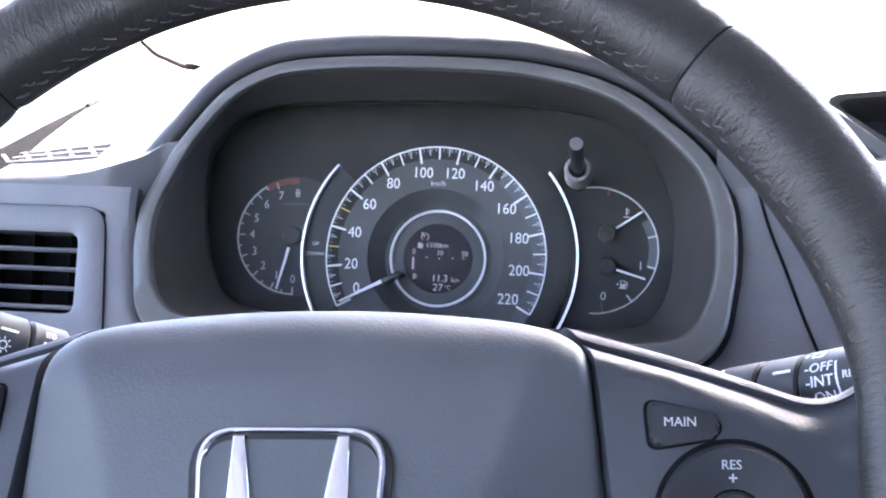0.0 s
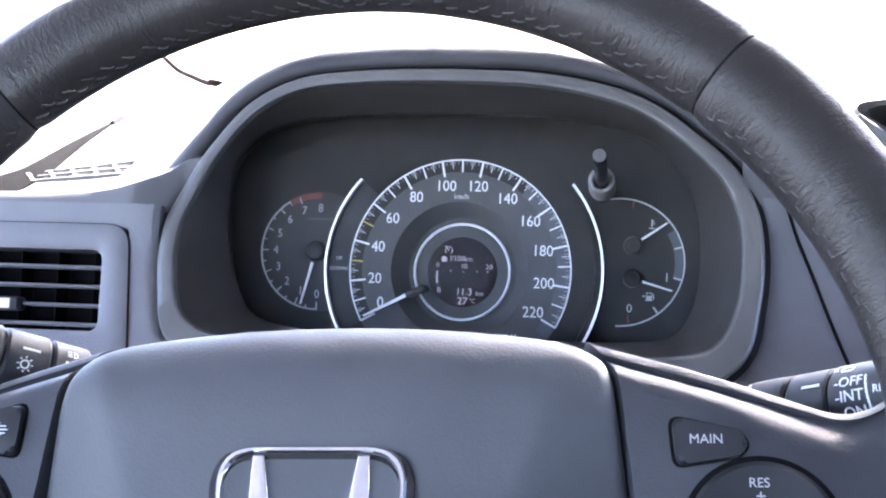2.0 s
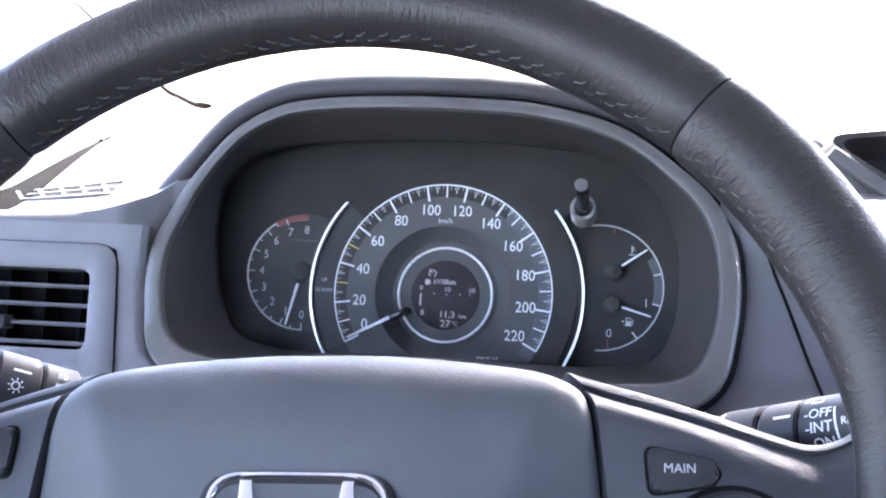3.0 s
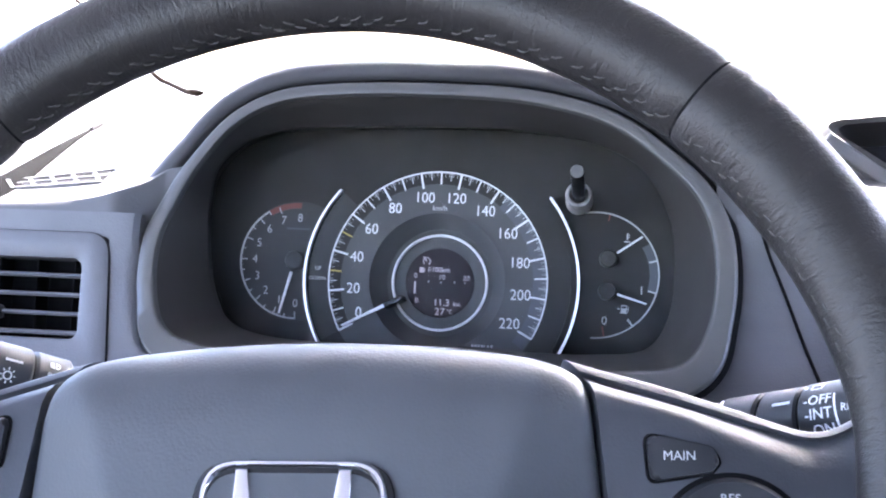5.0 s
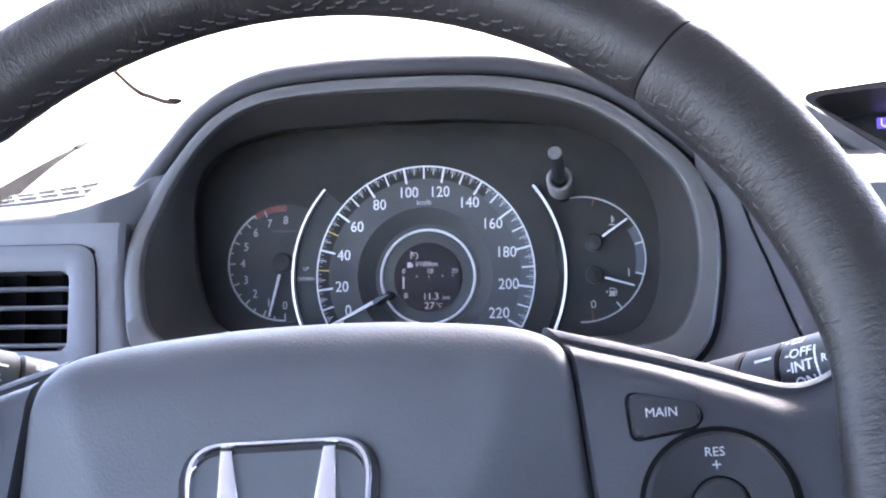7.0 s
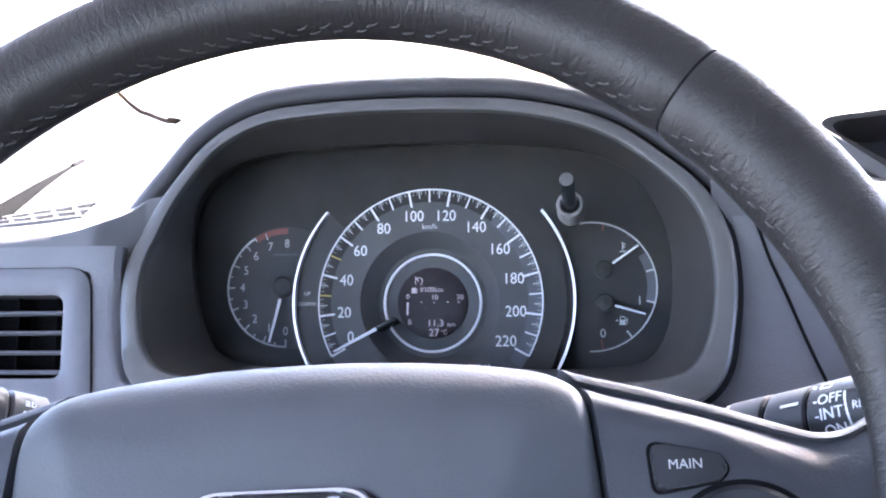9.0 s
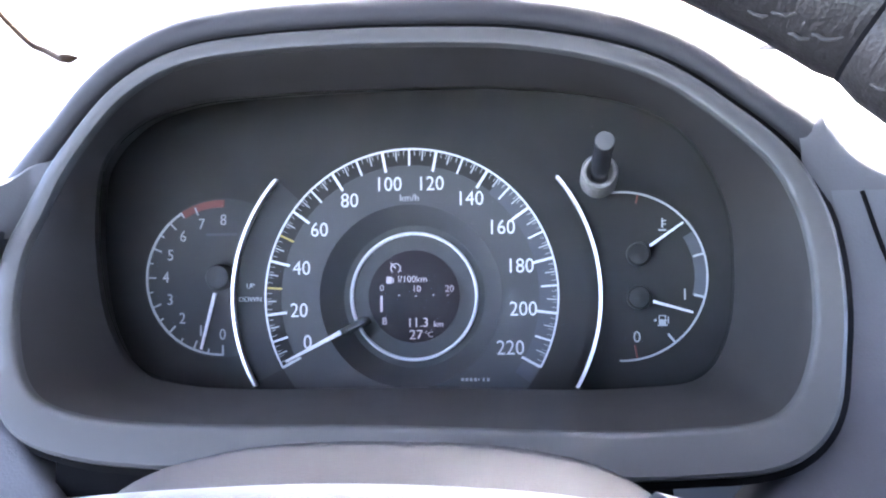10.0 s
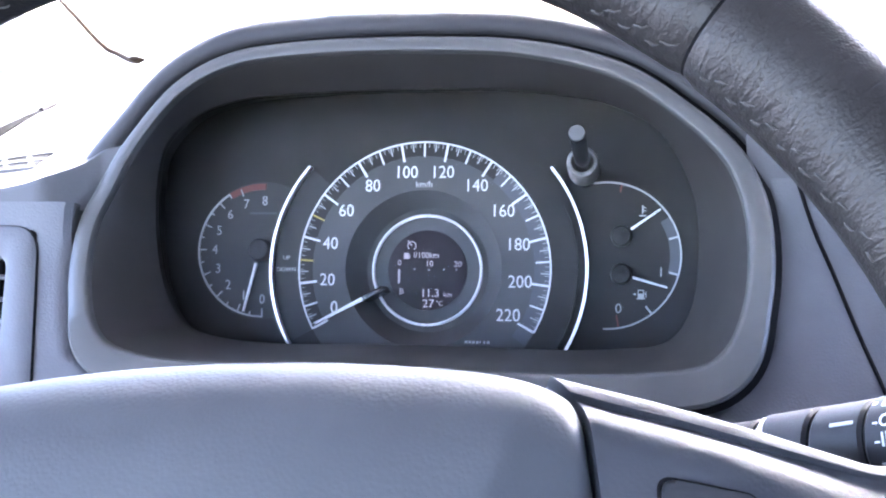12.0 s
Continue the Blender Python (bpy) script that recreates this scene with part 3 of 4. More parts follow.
part("hub", lathe([(0.0056, -0.0018), (0.0055, -0.0070), (0.0048, -0.0086), (0.003, -0.0093), (0.0, -0.0095)], (TX, 0, TZ), 40), REV, rev, "domed dark hub")
needle(TX, TZ, 0.0070, 0.0318, 256, 0.0017, 0.0010, -0.0055, WHITE, rev, "white rev needle near idle")

# fuel and heat gauge
FX, FZ = 0.0885, 0.0075
fuel = part("fuel_gauge", prism([(FX + 0.037 * math.cos(radians(a)), FZ + 0.037 * math.sin(radians(a))) for a in range(0, 360, 5)], -0.0014, 0.0, 0.0004), DIAL_DARK, cluster, "black fuel and heat gauge dial")
part("outer_line", arc_band(FX, FZ, 0.0347, 0.0355, -92, 100, -0.0021, -0.0014, 70), DIMWHITE, fuel)
part("grey_band", arc_band(FX, FZ, 0.0300, 0.0347, -16, 32, -0.0018, -0.0014, 30), DIAL_GREY, fuel, "grey band at full")
for a in (15, -15, -52):
    part("scale_mark", tick(FX, FZ, 0.0305, 0.0347, a, 0.0009, -0.0022, -0.0014, bmesh.new()), DIMWHITE, fuel, smooth=False)
for a, r in ((78, 0.0310), (-80, 0.0290)):
    part("red_mark", tick(FX, FZ, r, 0.0347, a, 0.0007, -0.0022, -0.0014, bmesh.new()), RED, fuel, "red end mark", smooth=False)
part("numeral", words("1", 0.0066, 0.1143, -0.0018, -0.0005), DIMWHITE, fuel)
part("numeral", words("0", 0.0066, 0.0945, -0.0018, -0.0180), DIMWHITE, fuel)
bm = bmesh.new()
for x0, x1, z0, z1 in ((0.1035, 0.1039, -0.0128, -0.0088), (0.1061, 0.1065, -0.0128, -0.0088), (0.1039, 0.1061, -0.0092, -0.0088), (0.1039, 0.1061, -0.0128, -0.0106), (0.1030, 0.1070, -0.0133, -0.0128),
                       (0.1065, 0.1072, -0.0112, -0.0108), (0.1072, 0.1076, -0.0125, -0.0095), (0.1018, 0.1026, -0.0114, -0.0104), (0.1014, 0.1018, -0.0111, -0.0107)):
    box(x0, x1, -0.0020, -0.0014, z0, z1, 0, bm=bm)
part("fuel_symbol", bm, DIMWHITE, fuel)
bm = box(0.1053, 0.1060, -0.0020, -0.0014, 0.0275, 0.0315, 0.0002)
for z in (0.0290, 0.0304):
    box(0.1060, 0.1072, -0.0020, -0.0014, z - 0.0002, z + 0.0002, 0, bm=bm)
box(0.1040, 0.1073, -0.0020, -0.0014, 0.0262, 0.0268, 0.0001, bm=bm)
part("heat_symbol", bm, DIMWHITE, fuel)
for z, a, tip in ((0.0165, 35, 0.0225), (-0.0015, -16, 0.0225)):
    hub = part("hub", lathe([(0.0050, -0.0014), (0.0049, -0.0056), (0.0042, -0.0068), (0.0, -0.0074)], (0.0955, 0, z), 36), DIAL_DARK, fuel, "domed dark hub")
    needle(0.0955, z, 0.0058, tip, a, 0.0012, 0.0009, -0.0045, WHITE, fuel, "white gauge needle")
# worn part number at the foot of the speedometer
bm = bmesh.new()
for k, w in enumerate((0.0012, 0.0012, 0.0011, 0.0012, 0.0004, 0.0008, 0.0011)):
    box(0.0215 + 0.0018 * k, 0.0215 + 0.0018 * k + w, -0.0046, -0.0040, -0.0358, -0.0345, 0, bm=bm)
part("small_print", bm, DIMWHITE, cluster, "small white print", smooth=False)
# trip reset knob
KM = Matrix.Translation((0.0788, 0.0, 0.0432)) @ Matrix.Rotation(radians(-2.7), 4, "X")


def knob_piece(name, prof, mat, parent, label):
    bm = lathe(prof, (0, 0, 0), 40)
    bmesh.ops.transform(bm, matrix=KM, verts=bm.verts)
    return part(name, bm, mat, parent, label)


knob = knob_piece("reset_knob", [(0.0034, -0.002), (0.0034, -0.1048), (0.0031, -0.1058), (0.0, -0.1060)], BLACK, cluster, "long black trip reset knob")
knob_piece("cap", [(0.0032, -0.1057), (0.0030, -0.1064), (0.0, -0.1066)], BEZEL, knob, "worn grey knob end")
knob_piece("collar", [(0.0072, -0.028), (0.0070, -0.0475), (0.0063, -0.0490), (0.0052, -0.0488), (0.0042, -0.0470), (0.0040, -0.030)], WORN, knob, "worn pale grey collar")

# clear lens over the dials
def lens_ring(back):
    return [(p.x * 0.995, -0.0300 - 0.04 * p.y + back, p.y * 0.99) for p in FOOT]


bm = loft([lens_ring(0), lens_ring(-0.0012)], True, (True, True))
lens = part("lens", bm, CLEAR, cluster, "clear plastic lens over the dials")
lens.visible_shadow = False

# ---- steering wheel ----
WHEEL_AT, WHEEL_TILT, RIM_R = (0.0086, -0.312, -0.088), 13.7, 0.1746
wheel = thing("steering_wheel", WHEEL_AT, "black leather steering wheel with grey airbag cover and cruise buttons", "steering wheel",
              turn=Matrix.Rotation(-radians(WHEEL_TILT), 3, "X") @ Matrix.Rotation(-radians(3.2), 3, "Y"))


def rim_ring(a, rx=0.0158, ry=0.0140, bulge=1.0):
    """A section of the rim at the angle a (degrees); its inner side is a little flatter."""
    c, s = math.cos(radians(a)), math.sin(radians(a))
    ring = []
    for k in range(28):
        t = 2 * math.pi * k / 28
        palm = max(math.exp(-(max(0, abs(((a + 180) % 360) - 180 + 13) - 13) / 8) ** 2), math.exp(-(max(0, abs(a - 193) - 13) / 8) ** 2))
        r = RIM_R + rx * bulge * math.cos(t) * (1 if math.cos(t) > 0 else 1 + 0.3 * palm)
        ring.append((r * c, ry * bulge * math.sin(t), r * s))
    return ring


SEAMS = (46.9, 130.5)


def rim_section(a0, a1, label, thick=1.0):
    n = max(8, int(abs(a1 - a0) / 1.5))
    rings = []
    for i in range(n + 1):
        a = a0 + (a1 - a0) * i / n
        e = min(abs(a - a0), abs(a - a1))
        k = thick * (1 - 0.06 * max(0, 1 - e / 0.7) ** 2)
        # thumb rests swell above the spokes
        k *= 1 + 0.10 * math.exp(-((a - 18) / 14) ** 2) + 0.10 * math.exp(-((a - 162) / 14) ** 2)
        rings.append(rim_ring(a, bulge=k))
    bm = loft(rings, True, (True, True))
    uv = bm.loops.layers.uv.new("leather")
    for f in bm.faces:
        angles = []
        for lp in f.loops:
            x, y, z = lp.vert.co
            a = math.atan2(z, x)
            t = math.atan2(y, math.hypot(x, z) - RIM_R)
            angles.append((a, t))
        a0, t0 = angles[0]
        for lp, (a, t) in zip(f.loops, angles):
            a = a0 + (a - a0 + math.pi) % (2 * math.pi) - math.pi
            t = t0 + (t - t0 + math.pi) % (2 * math.pi) - math.pi
            lp[uv].uv = (a * RIM_R, t * 0.015)
    return part("rim_section", bm, LEATHER, wheel, label, local=True)


rim_section(SEAMS[0] + 0.07, SEAMS[1] - 0.07, "black leather rim top")
rim_section(SEAMS[1] + 0.07, 229, "black leather rim side", 1.02)
rim_section(311, 360 + SEAMS[0] - 0.07, "black leather rim side", 1.02)
rim_section(229.5, 310.5, "black leather rim foot")
for a in (*SEAMS, 229.2, 310.8):
    part("seam", loft([rim_ring(a - 0.22, bulge=0.955), rim_ring(a + 0.22, bulge=0.955)], True, (True, True)), GAP, wheel, "dark leather seam", local=True)

# lacing along the inner side of the rim, in crossed pairs
bm = bmesh.new()
random.seed(4)
for i in range(196):
    a = -42 + 264 * i / 195
    if min(abs(a - q) for q in SEAMS) < 0.9 or random.random() < 0.08:
        continue
    row = i % 2
    pts = []
    for k in range(7):
        u = k / 6 - 0.5
        t = math.pi + 0.10 + 0.22 * max(0, math.cos(radians(a))) ** 0.7 + 0.17 * row + (0.16 if row else 0.10) * u * (-1 if a < 90 else 1) + 0.012 * math.sin(9 * u) + random.uniform(-0.012, 0.012)
        aa = radians(a + 1.7 * u + random.uniform(-0.12, 0.12))
        r = RIM_R + (0.0162 - 0.0010 * (2 * u) ** 2) * math.cos(t)
        pts.append((r * math.cos(aa), (0.0144 - 0.0009 * (2 * u) ** 2) * math.sin(t), r * math.sin(aa)))
    sweep(pts, [0.00016, 0.00029, 0.00035, 0.00037, 0.00035, 0.00029, 0.00016], 6, bm)
part("lacing", bm, THREAD, wheel, "grey lacing along the rim", local=True, kind="stuff")

# airbag cover
def pad_width(v):
    """Half the cover's width at the height v, rounded off at its upper corners."""
    return 0.0828 + 0.10 * (0.0545 - v) - 28 * max(0, v - 0.036) ** 2


def pad_shape(s, t):
    """The cover's front at s (-1..1 across) and t (0..1 up): place in the wheel's own frame."""
    top = 0.0570 - 0.0068 * abs(s) ** 2.4 - 0.0042 * abs(s) ** 14
    v = -0.095 + t * (top + 0.095)
    w = pad_width(v)
    u = s * w
    d_top, d_side = (top - v), w * (1 - abs(s))
    n = 0.001 + 0.6 * u * u
    deep = 0.030 - 0.010 * s ** 4
    if d_top < deep:
        q = 1 - d_top / deep
        n += 0.8 * deep * (1 - math.sqrt(max(0, 1 - q * q)))
    if d_side < 0.004:
        q = 1 - d_side / 0.004
        n += 0.0034 * (1 - math.sqrt(max(0, 1 - q * q)))
    crease = 0.0535 + 0.38 * v
    fall = abs(u) - crease
    if fall > 0:
        n += 0.30 * (math.sqrt(fall * fall + 0.000009) - 0.003)
    return (u - 0.0014, n, v)


rows = []
S = [math.sin(math.pi / 2 * (k / 60)) for k in range(-60, 61)]
T = [1 - (1 - k / 40) ** 1.6 for k in range(41)]
for t in T:
    rows.append([pad_shape(s, t) for s in S])
bm = loft(rows, False)
rim_pts = [rows[k][0] for k in range(41)] + rows[-1][1:] + [rows[k][-1] for k in range(39, -1, -1)]
loft([rim_pts, [(x * 0.995, y + 0.03, z - 0.002) for x, y, z in rim_pts]], False, bm=bm)
bmesh.ops.remove_doubles(bm, verts=bm.verts, dist=0.00005)
part("airbag_cover", bm, PAD, wheel, "grained grey airbag cover", local=True)

# emblem: a chrome rounded frame with two tapered bars in a shallow well
EX, EZ, EY = -0.0018, -0.0105, 0.0
def emblem_outline(k):
    return rounded([(EX - 0.0285 * k, EZ + 0.0250 * k), (EX + 0.0285 * k, EZ + 0.0250 * k), (EX + 0.0250 * k, EZ - 0.0250 * k), (EX - 0.0250 * k, EZ - 0.0250 * k)], 0.0115 * k, 8)


rings = []
for k, y in ((1.0, 0.004), (1.0, -0.0006), (0.975, -0.0018), (0.945, -0.0018), (0.920, -0.0008), (0.920, 0.003)):
    rings.append([(x, EY + y, z + (0.002 if abs(k) else 0)) for x, z in emblem_outline(k)])
emblem = part("emblem", loft(rings), CHROME, wheel, "chrome emblem frame", local=True)
part("well", prism(emblem_outline(1.07), EY - 0.0002, EY + 0.004, 0.0006), BLACK, emblem, "dark rim round the emblem", local=True)
part("well_floor", prism(emblem_outline(0.93), EY - 0.0006, EY + 0.003), PAD, emblem, local=True)
for s in (-1, 1):
    pts = [(EX + s * 0.0172, EZ + 0.0243), (EX + s * 0.0134, EZ + 0.0243), (EX + s * 0.0062, EZ - 0.020), (EX + s * 0.0182, EZ - 0.020)]
    part("emblem_bar", prism(pts, EY - 0.0022, EY + 0.001, 0.0011), CHROME, emblem, "tapered chrome bar", local=True)

# spokes with their satin upper edge and switches
def spoke_top(u):
    return 0.0542 - 0.37 * (u - 0.082) + 0.0012 * max(0, (0.092 - u) / 0.012) + 28 * max(0, u - 0.143) ** 2


def spoke(side):
    rings = []
    for i in range(33):
        f = i / 32
        u = 0.0865 + 0.0790 * f
        top = spoke_top(u)
        low = -0.060 - 0.10 * (u - 0.09)
        base = 0.0125 - 0.05 * max(0, u - 0.135)
        w = 1 + 2.0 * max(0, (u - 0.112) / 0.035) ** 1.5
        q = 1 - 0.55 * f
        row = [(top - 0.003, base + 0.030), (top - 0.0003, base + 0.0215), (top, base + 0.0175), (top - 0.0010 * q, base + 0.0140), (top - 0.0026 * q, base + 0.0118),
               (top - 0.0052 * q, base + 0.0106), (top - 0.0066 * q, base + 0.0122), (top - 0.0074 * q, base + 0.0120), (top - 0.0074 * q - 0.0012 * w, base + 0.0080), (top - 0.0074 * q - 0.0034 * w, base + 0.0036), (top - 0.0074 * q - 0.0064 * w, base + 0.0012), (top - 0.0180 * w, base)]
        row += [(top - 0.0180 * w + (low - top + 0.0180 * w) * k / 8, base) for k in range(1, 9)]
        row += [(low - 0.004, base + 0.01)]
        # the inner end keeps an even gap to the cover
        ends = [u + (pad_width(v) + 0.0020 - side * 0.0014 - 0.0865) * (1 - f) for v, n in row]
        if i == 0:
            # it turns back into the gap and runs on behind the cover
            rings.append([(side * (x - 0.012), n + 0.016, v - 0.0050) for x, (v, n) in zip(ends, row)])
            rings.append([(side * (x - 0.0014), n + 0.0070, v - 0.0012) for x, (v, n) in zip(ends, row)])
            rings.append([(side * (x - 0.0004), n + 0.0012, v - 0.0002) for x, (v, n) in zip(ends, row)])
        rings.append([(side * x, n, v) for x, (v, n) in zip(ends, row)])
    return part("spoke", loft(rings, False), SPOKE, wheel, "dark grey spoke with a ridged upper edge", local=True)


part("gap_floor", prism([(-0.091, 0.038), (0.091, 0.038), (0.115, -0.09), (-0.115, -0.09)], 0.024, 0.030), GAP, wheel, "black gap round the airbag cover", local=True)
spokes = {s: spoke(s) for s in (-1, 1)}


def switch(pts, r, y0, parent, mat, label, name="button"):
    b = part(name, prism(rounded(pts, r), y0 - 0.0030, y0 + 0.004, 0.0016), mat, parent, label, local=True)
    cx, cz = sum(p[0] for p in pts) / len(pts), sum(p[1] for p in pts) / len(pts)
    big = [(cx + (x - cx) * 1.09, cz + (z - cz) * 1.13) for x, z in pts]
    part("surround", prism(rounded(big, r * 1.2), y0 - 0.0004, y0 + 0.003), GAP, b, "black gap round the button", local=True)
    return b


MY = 0.0128
b = switch([(x + 0.0012, 0.0198 + 0.9 * (z - 0.0248)) for x, z in ((0.0978, 0.0325), (0.1165, 0.0280), (0.1190, 0.0235), (0.1160, 0.0200), (0.0988, 0.0170))], 0.0028, MY, spokes[1], STALKM, "dark button marked MAIN", "main_button")
part("lettering", words("MAIN", 0.0038, 0.1084, MY - 0.0031, 0.0200), DIMWHITE, b, local=True)
b = switch([(x + 0.0030, z - 0.0004) for x, z in ((-0.1005, 0.0320), (-0.1190, 0.0270), (-0.1215, 0.0220), (-0.1185, 0.0185), (-0.1015, 0.0155))], 0.0028, MY, spokes[-1], STALKM, "dark voice button with a white symbol", "voice_button")
bm = bmesh.new()
arc_band(-0.1055, 0.0231, 0.0021, 0.0026, 60, 330, MY - 0.0034, MY - 0.0030, 20, bm)
for z, w in ((0.0242, 0.0020), (0.0231, 0.0026), (0.0220, 0.0018)):
    box(-0.1040, -0.1040 + w, MY - 0.0034, MY - 0.0030, z - 0.0002, z + 0.0002, 0, bm=bm)
part("symbol", bm, WHITE, b, "white voice symbol", local=True)
for side in (-1, 1):
    cx, cz, r = side * 0.1205 + (0.0022 if side > 0 else 0.0020), -0.0068, 0.0210
    disc = part("rocker_disc", lathe([(r, MY + 0.003), (r, MY - 0.0012), (r - 0.0014, MY - 0.0028), (r - 0.006, MY - 0.0022), (0.0085, MY - 0.0012), (0.0084, MY + 0.002)], (cx, 0, cz), 64), STALKM, spokes[side], "round dark rocker switch", local=True)
    part("surround", lathe([(r + 0.0016, MY + 0.002), (r + 0.0016, MY - 0.0004), (r, MY - 0.0004)], (cx, 0, cz), 64), GAP, disc, "black gap round the switch", local=True)
    part("middle_button", lathe([(0.0078, MY + 0.001), (0.0078, MY - 0.0016), (0.0068, MY - 0.0026), (0.0, MY - 0.0028)], (cx, 0, cz), 40), STALKM, disc, local=True)
    if side > 0:
        part("lettering", words("RES", 0.0037, cx - 0.0006, MY - 0.0028, cz + 0.0148), DIMWHITE, disc, local=True)
        part("lettering", words("+", 0.0050, cx - 0.0004, MY - 0.0028, cz + 0.0110), DIMWHITE, disc, local=True)
        part("lettering", words("CANCEL", 0.0028, cx, MY - 0.0029, cz - 0.0005), DIMWHITE, disc, local=True)

# hub behind the cover
part("hub_cover", lathe([(0.060, 0.010), (0.070, 0.022), (0.066, 0.050), (0.050, 0.065)], (0, 0, -0.025), 48), FUNNEL, wheel, "dark hub behind the cover", local=True)

# ---- steering column shroud ----
column = thing("column_shroud", (0.0086, -0.16, -0.13), "dark grey plastic steering column shroud", "column shroud")
rings = []
for y, w, top in ((-0.118, 0.086, -0.066), (-0.128, 0.087, -0.0520), (-0.138, 0.088, -0.0470), (-0.150, 0.0885, -0.0445), (-0.170, 0.088, -0.0435), (-0.20, 0.084, -0.046), (-0.235, 0.076, -0.052), (-0.262, 0.066, -0.060), (-0.268, 0.058, -0.070)):
    row = []
    for k in range(41):
        t = math.pi * k / 40
        c, s = math.cos(t), math.sin(t)
        x = 0.014 + w * (abs(c) ** 0.75) * (1 if c > 0 else -1)
        row.append((x, y, top - 0.075 + 0.075 * abs(s) ** 0.42))
    rings.append(row)
part("upper_shell", loft(rings, False), COLUMN, column, "smooth grey upper shell")
rings = [[(x, y, z - (0.0 if k == 0 else 0.09) + 0.0) for k, (x, y, z) in ((0, r[0]), (1, r[0]), (1, r[-1]), (0, r[-1]))] for r in rings]
part("lower_shell", loft(rings, False, (False, False)), PLASTIC, column)
part("gap_seal", prism(rounded([(-0.11, -0.050), (0.098, -0.050), (0.110, -0.2), (-0.11, -0.2)], 0.01), -0.100, -0.092), GAP, column, "black gap behind the shroud")


# ---- stalks ----
def stalk(name, a, b, sections, label, category):
    """A control stalk along the line a to b: sections of (from, to, radius, material, name)."""
    a, b = Vector(a), Vector(b)
    th = thing(name, a, label, category)
    m = Matrix.Translation(a) @ (b - a).to_track_quat("Y", "Z").to_matrix().to_4x4()
    made = {}
    for d0, d1, r, mat, what, lab in sections:
        e = min(0.0012, (d1 - d0) / 3)
        bm = lathe([(0.0, d0), (r - e, d0), (r, d0 + e), (r, d1 - e), (r - e, d1), (0.0, d1)], (0, 0, 0), 48)
        bmesh.ops.transform(bm, matrix=m, verts=bm.verts)
        made[what] = part(what, bm, mat, th, lab)
    return th, m, made


def on_stalk(m, along, around, r, text, size, flip=1):
    """Lettering wrapped on a stalk: along its axis, at an angle round it."""
    # text runs along the axis, faces outward
    out = Vector((math.cos(around), 0, math.sin(around)))
    ax = Vector((0, flip, 0))
    up = out.cross(ax) * 1
    face = Matrix((ax, -out, up)).transposed().to_4x4()
    return words(text, size, 0, 0, 0, turn=m @ Matrix.Translation((0, along, 0)) @ Matrix.Translation(out * (r + 0.0001)) @ face)


def mark(m, along, around, r, length, width, mat, parent, slant=0.0, name="mark"):
    out = Vector((math.cos(around), 0, math.sin(around)))
    ax = Vector((0, 1, 0))
    up = out.cross(ax)
    face = Matrix((ax, -out, up)).transposed().to_4x4()
    bm = box(-length / 2, length / 2, -0.0002, 0.0006, -width / 2, width / 2, 0)
    bmesh.ops.transform(bm, matrix=m @ Matrix.Translation((0, along, 0)) @ Matrix.Translation(out * r) @ face @ Matrix.Rotation(-slant, 4, "Y"), verts=bm.verts)
    return part(name, bm, mat, parent, smooth=False)


SA, SB = (0.1035, -0.103, -0.0795), (0.200, -0.192, -0.0520)
st, SM, sp = stalk("wiper_stalk", SA, SB, [
    (0.0, 0.010, 0.0085, STALKM, "root", "slim dark root"),
    (0.010, 0.061, 0.0138, STALKM, "inner_barrel", "dark barrel with white wiper markings"),
    (0.0612, 0.0635, 0.0138, GAP, "step", ""),
    (0.0637, 0.0835, 0.0147, STALKM, "interval_ring", "dark turning ring with a white wedge"),
    (0.0835, 0.0842, 0.0140, GAP, "groove", ""),
    (0.0842, 0.1025, 0.0145, STALKM, "middle_barrel", "dark barrel with one white mark"),
    (0.1025, 0.1031, 0.0139, GAP, "groove", ""),
    (0.1031, 0.1320, 0.0147, STALKM, "end_knob", "dark end knob with white wiper markings"),
], "black wiper stalk with white markings beside the wheel", "wiper stalk")


def stalk_words(along, deg, r, text, size, owner):
    part("lettering", on_stalk(SM, along, radians(180 - deg), r, text, size), WHITE, sp[owner])


for along, deg, text, size in ((0.0370, 152, "MIST", 0.0042), (0.0395, 176, "OFF", 0.0056), (0.0410, 196, "AUTO", 0.0056), (0.0395, 216, "LO", 0.0056), (0.0525, 171, "PULL", 0.0046)):
    stalk_words(along, deg, 0.0138, text, size, "inner_barrel")
for along, deg, text, size in ((0.1125, 151, "-OFF", 0.0057), (0.1130, 173, "-INT", 0.0060), (0.1135, 197, "-ON", 0.0060)):
    stalk_words(along, deg, 0.0147, text, size, "end_knob")
stalk_words(0.1275, 168, 0.0147, "REAR", 0.0042, "end_knob")
mark(SM, 0.0960, radians(180 - 147), 0.0145, 0.0078, 0.0012, WHITE, sp["middle_barrel"])
for k in range(12):
    mark(SM, 0.0652 + 0.00026 * k, radians(180 - (118 + 7 * k)), 0.0146, 0.0010 + 0.00042 * k, 0.0022, WHITE, sp["interval_ring"])
for al, dg in ((0.0745, 178), (0.0768, 170), (0.0775, 186)):
    mark(SM, al, radians(180 - dg), 0.0146, 0.0013, 0.0030, WHITE, sp["interval_ring"], 0.3, "drop_mark")
for k in range(8):
    mark(SM, 0.1195 + 0.0002 * k, radians(180 - (147 + 7 * k)), 0.0146, 0.0008, 0.0021, WHITE, sp["end_knob"])
for dg in (116, 128):
    mark(SM, 0.1105, radians(180 - dg), 0.0146, 0.0045, 0.0005, WHITE, sp["end_knob"])
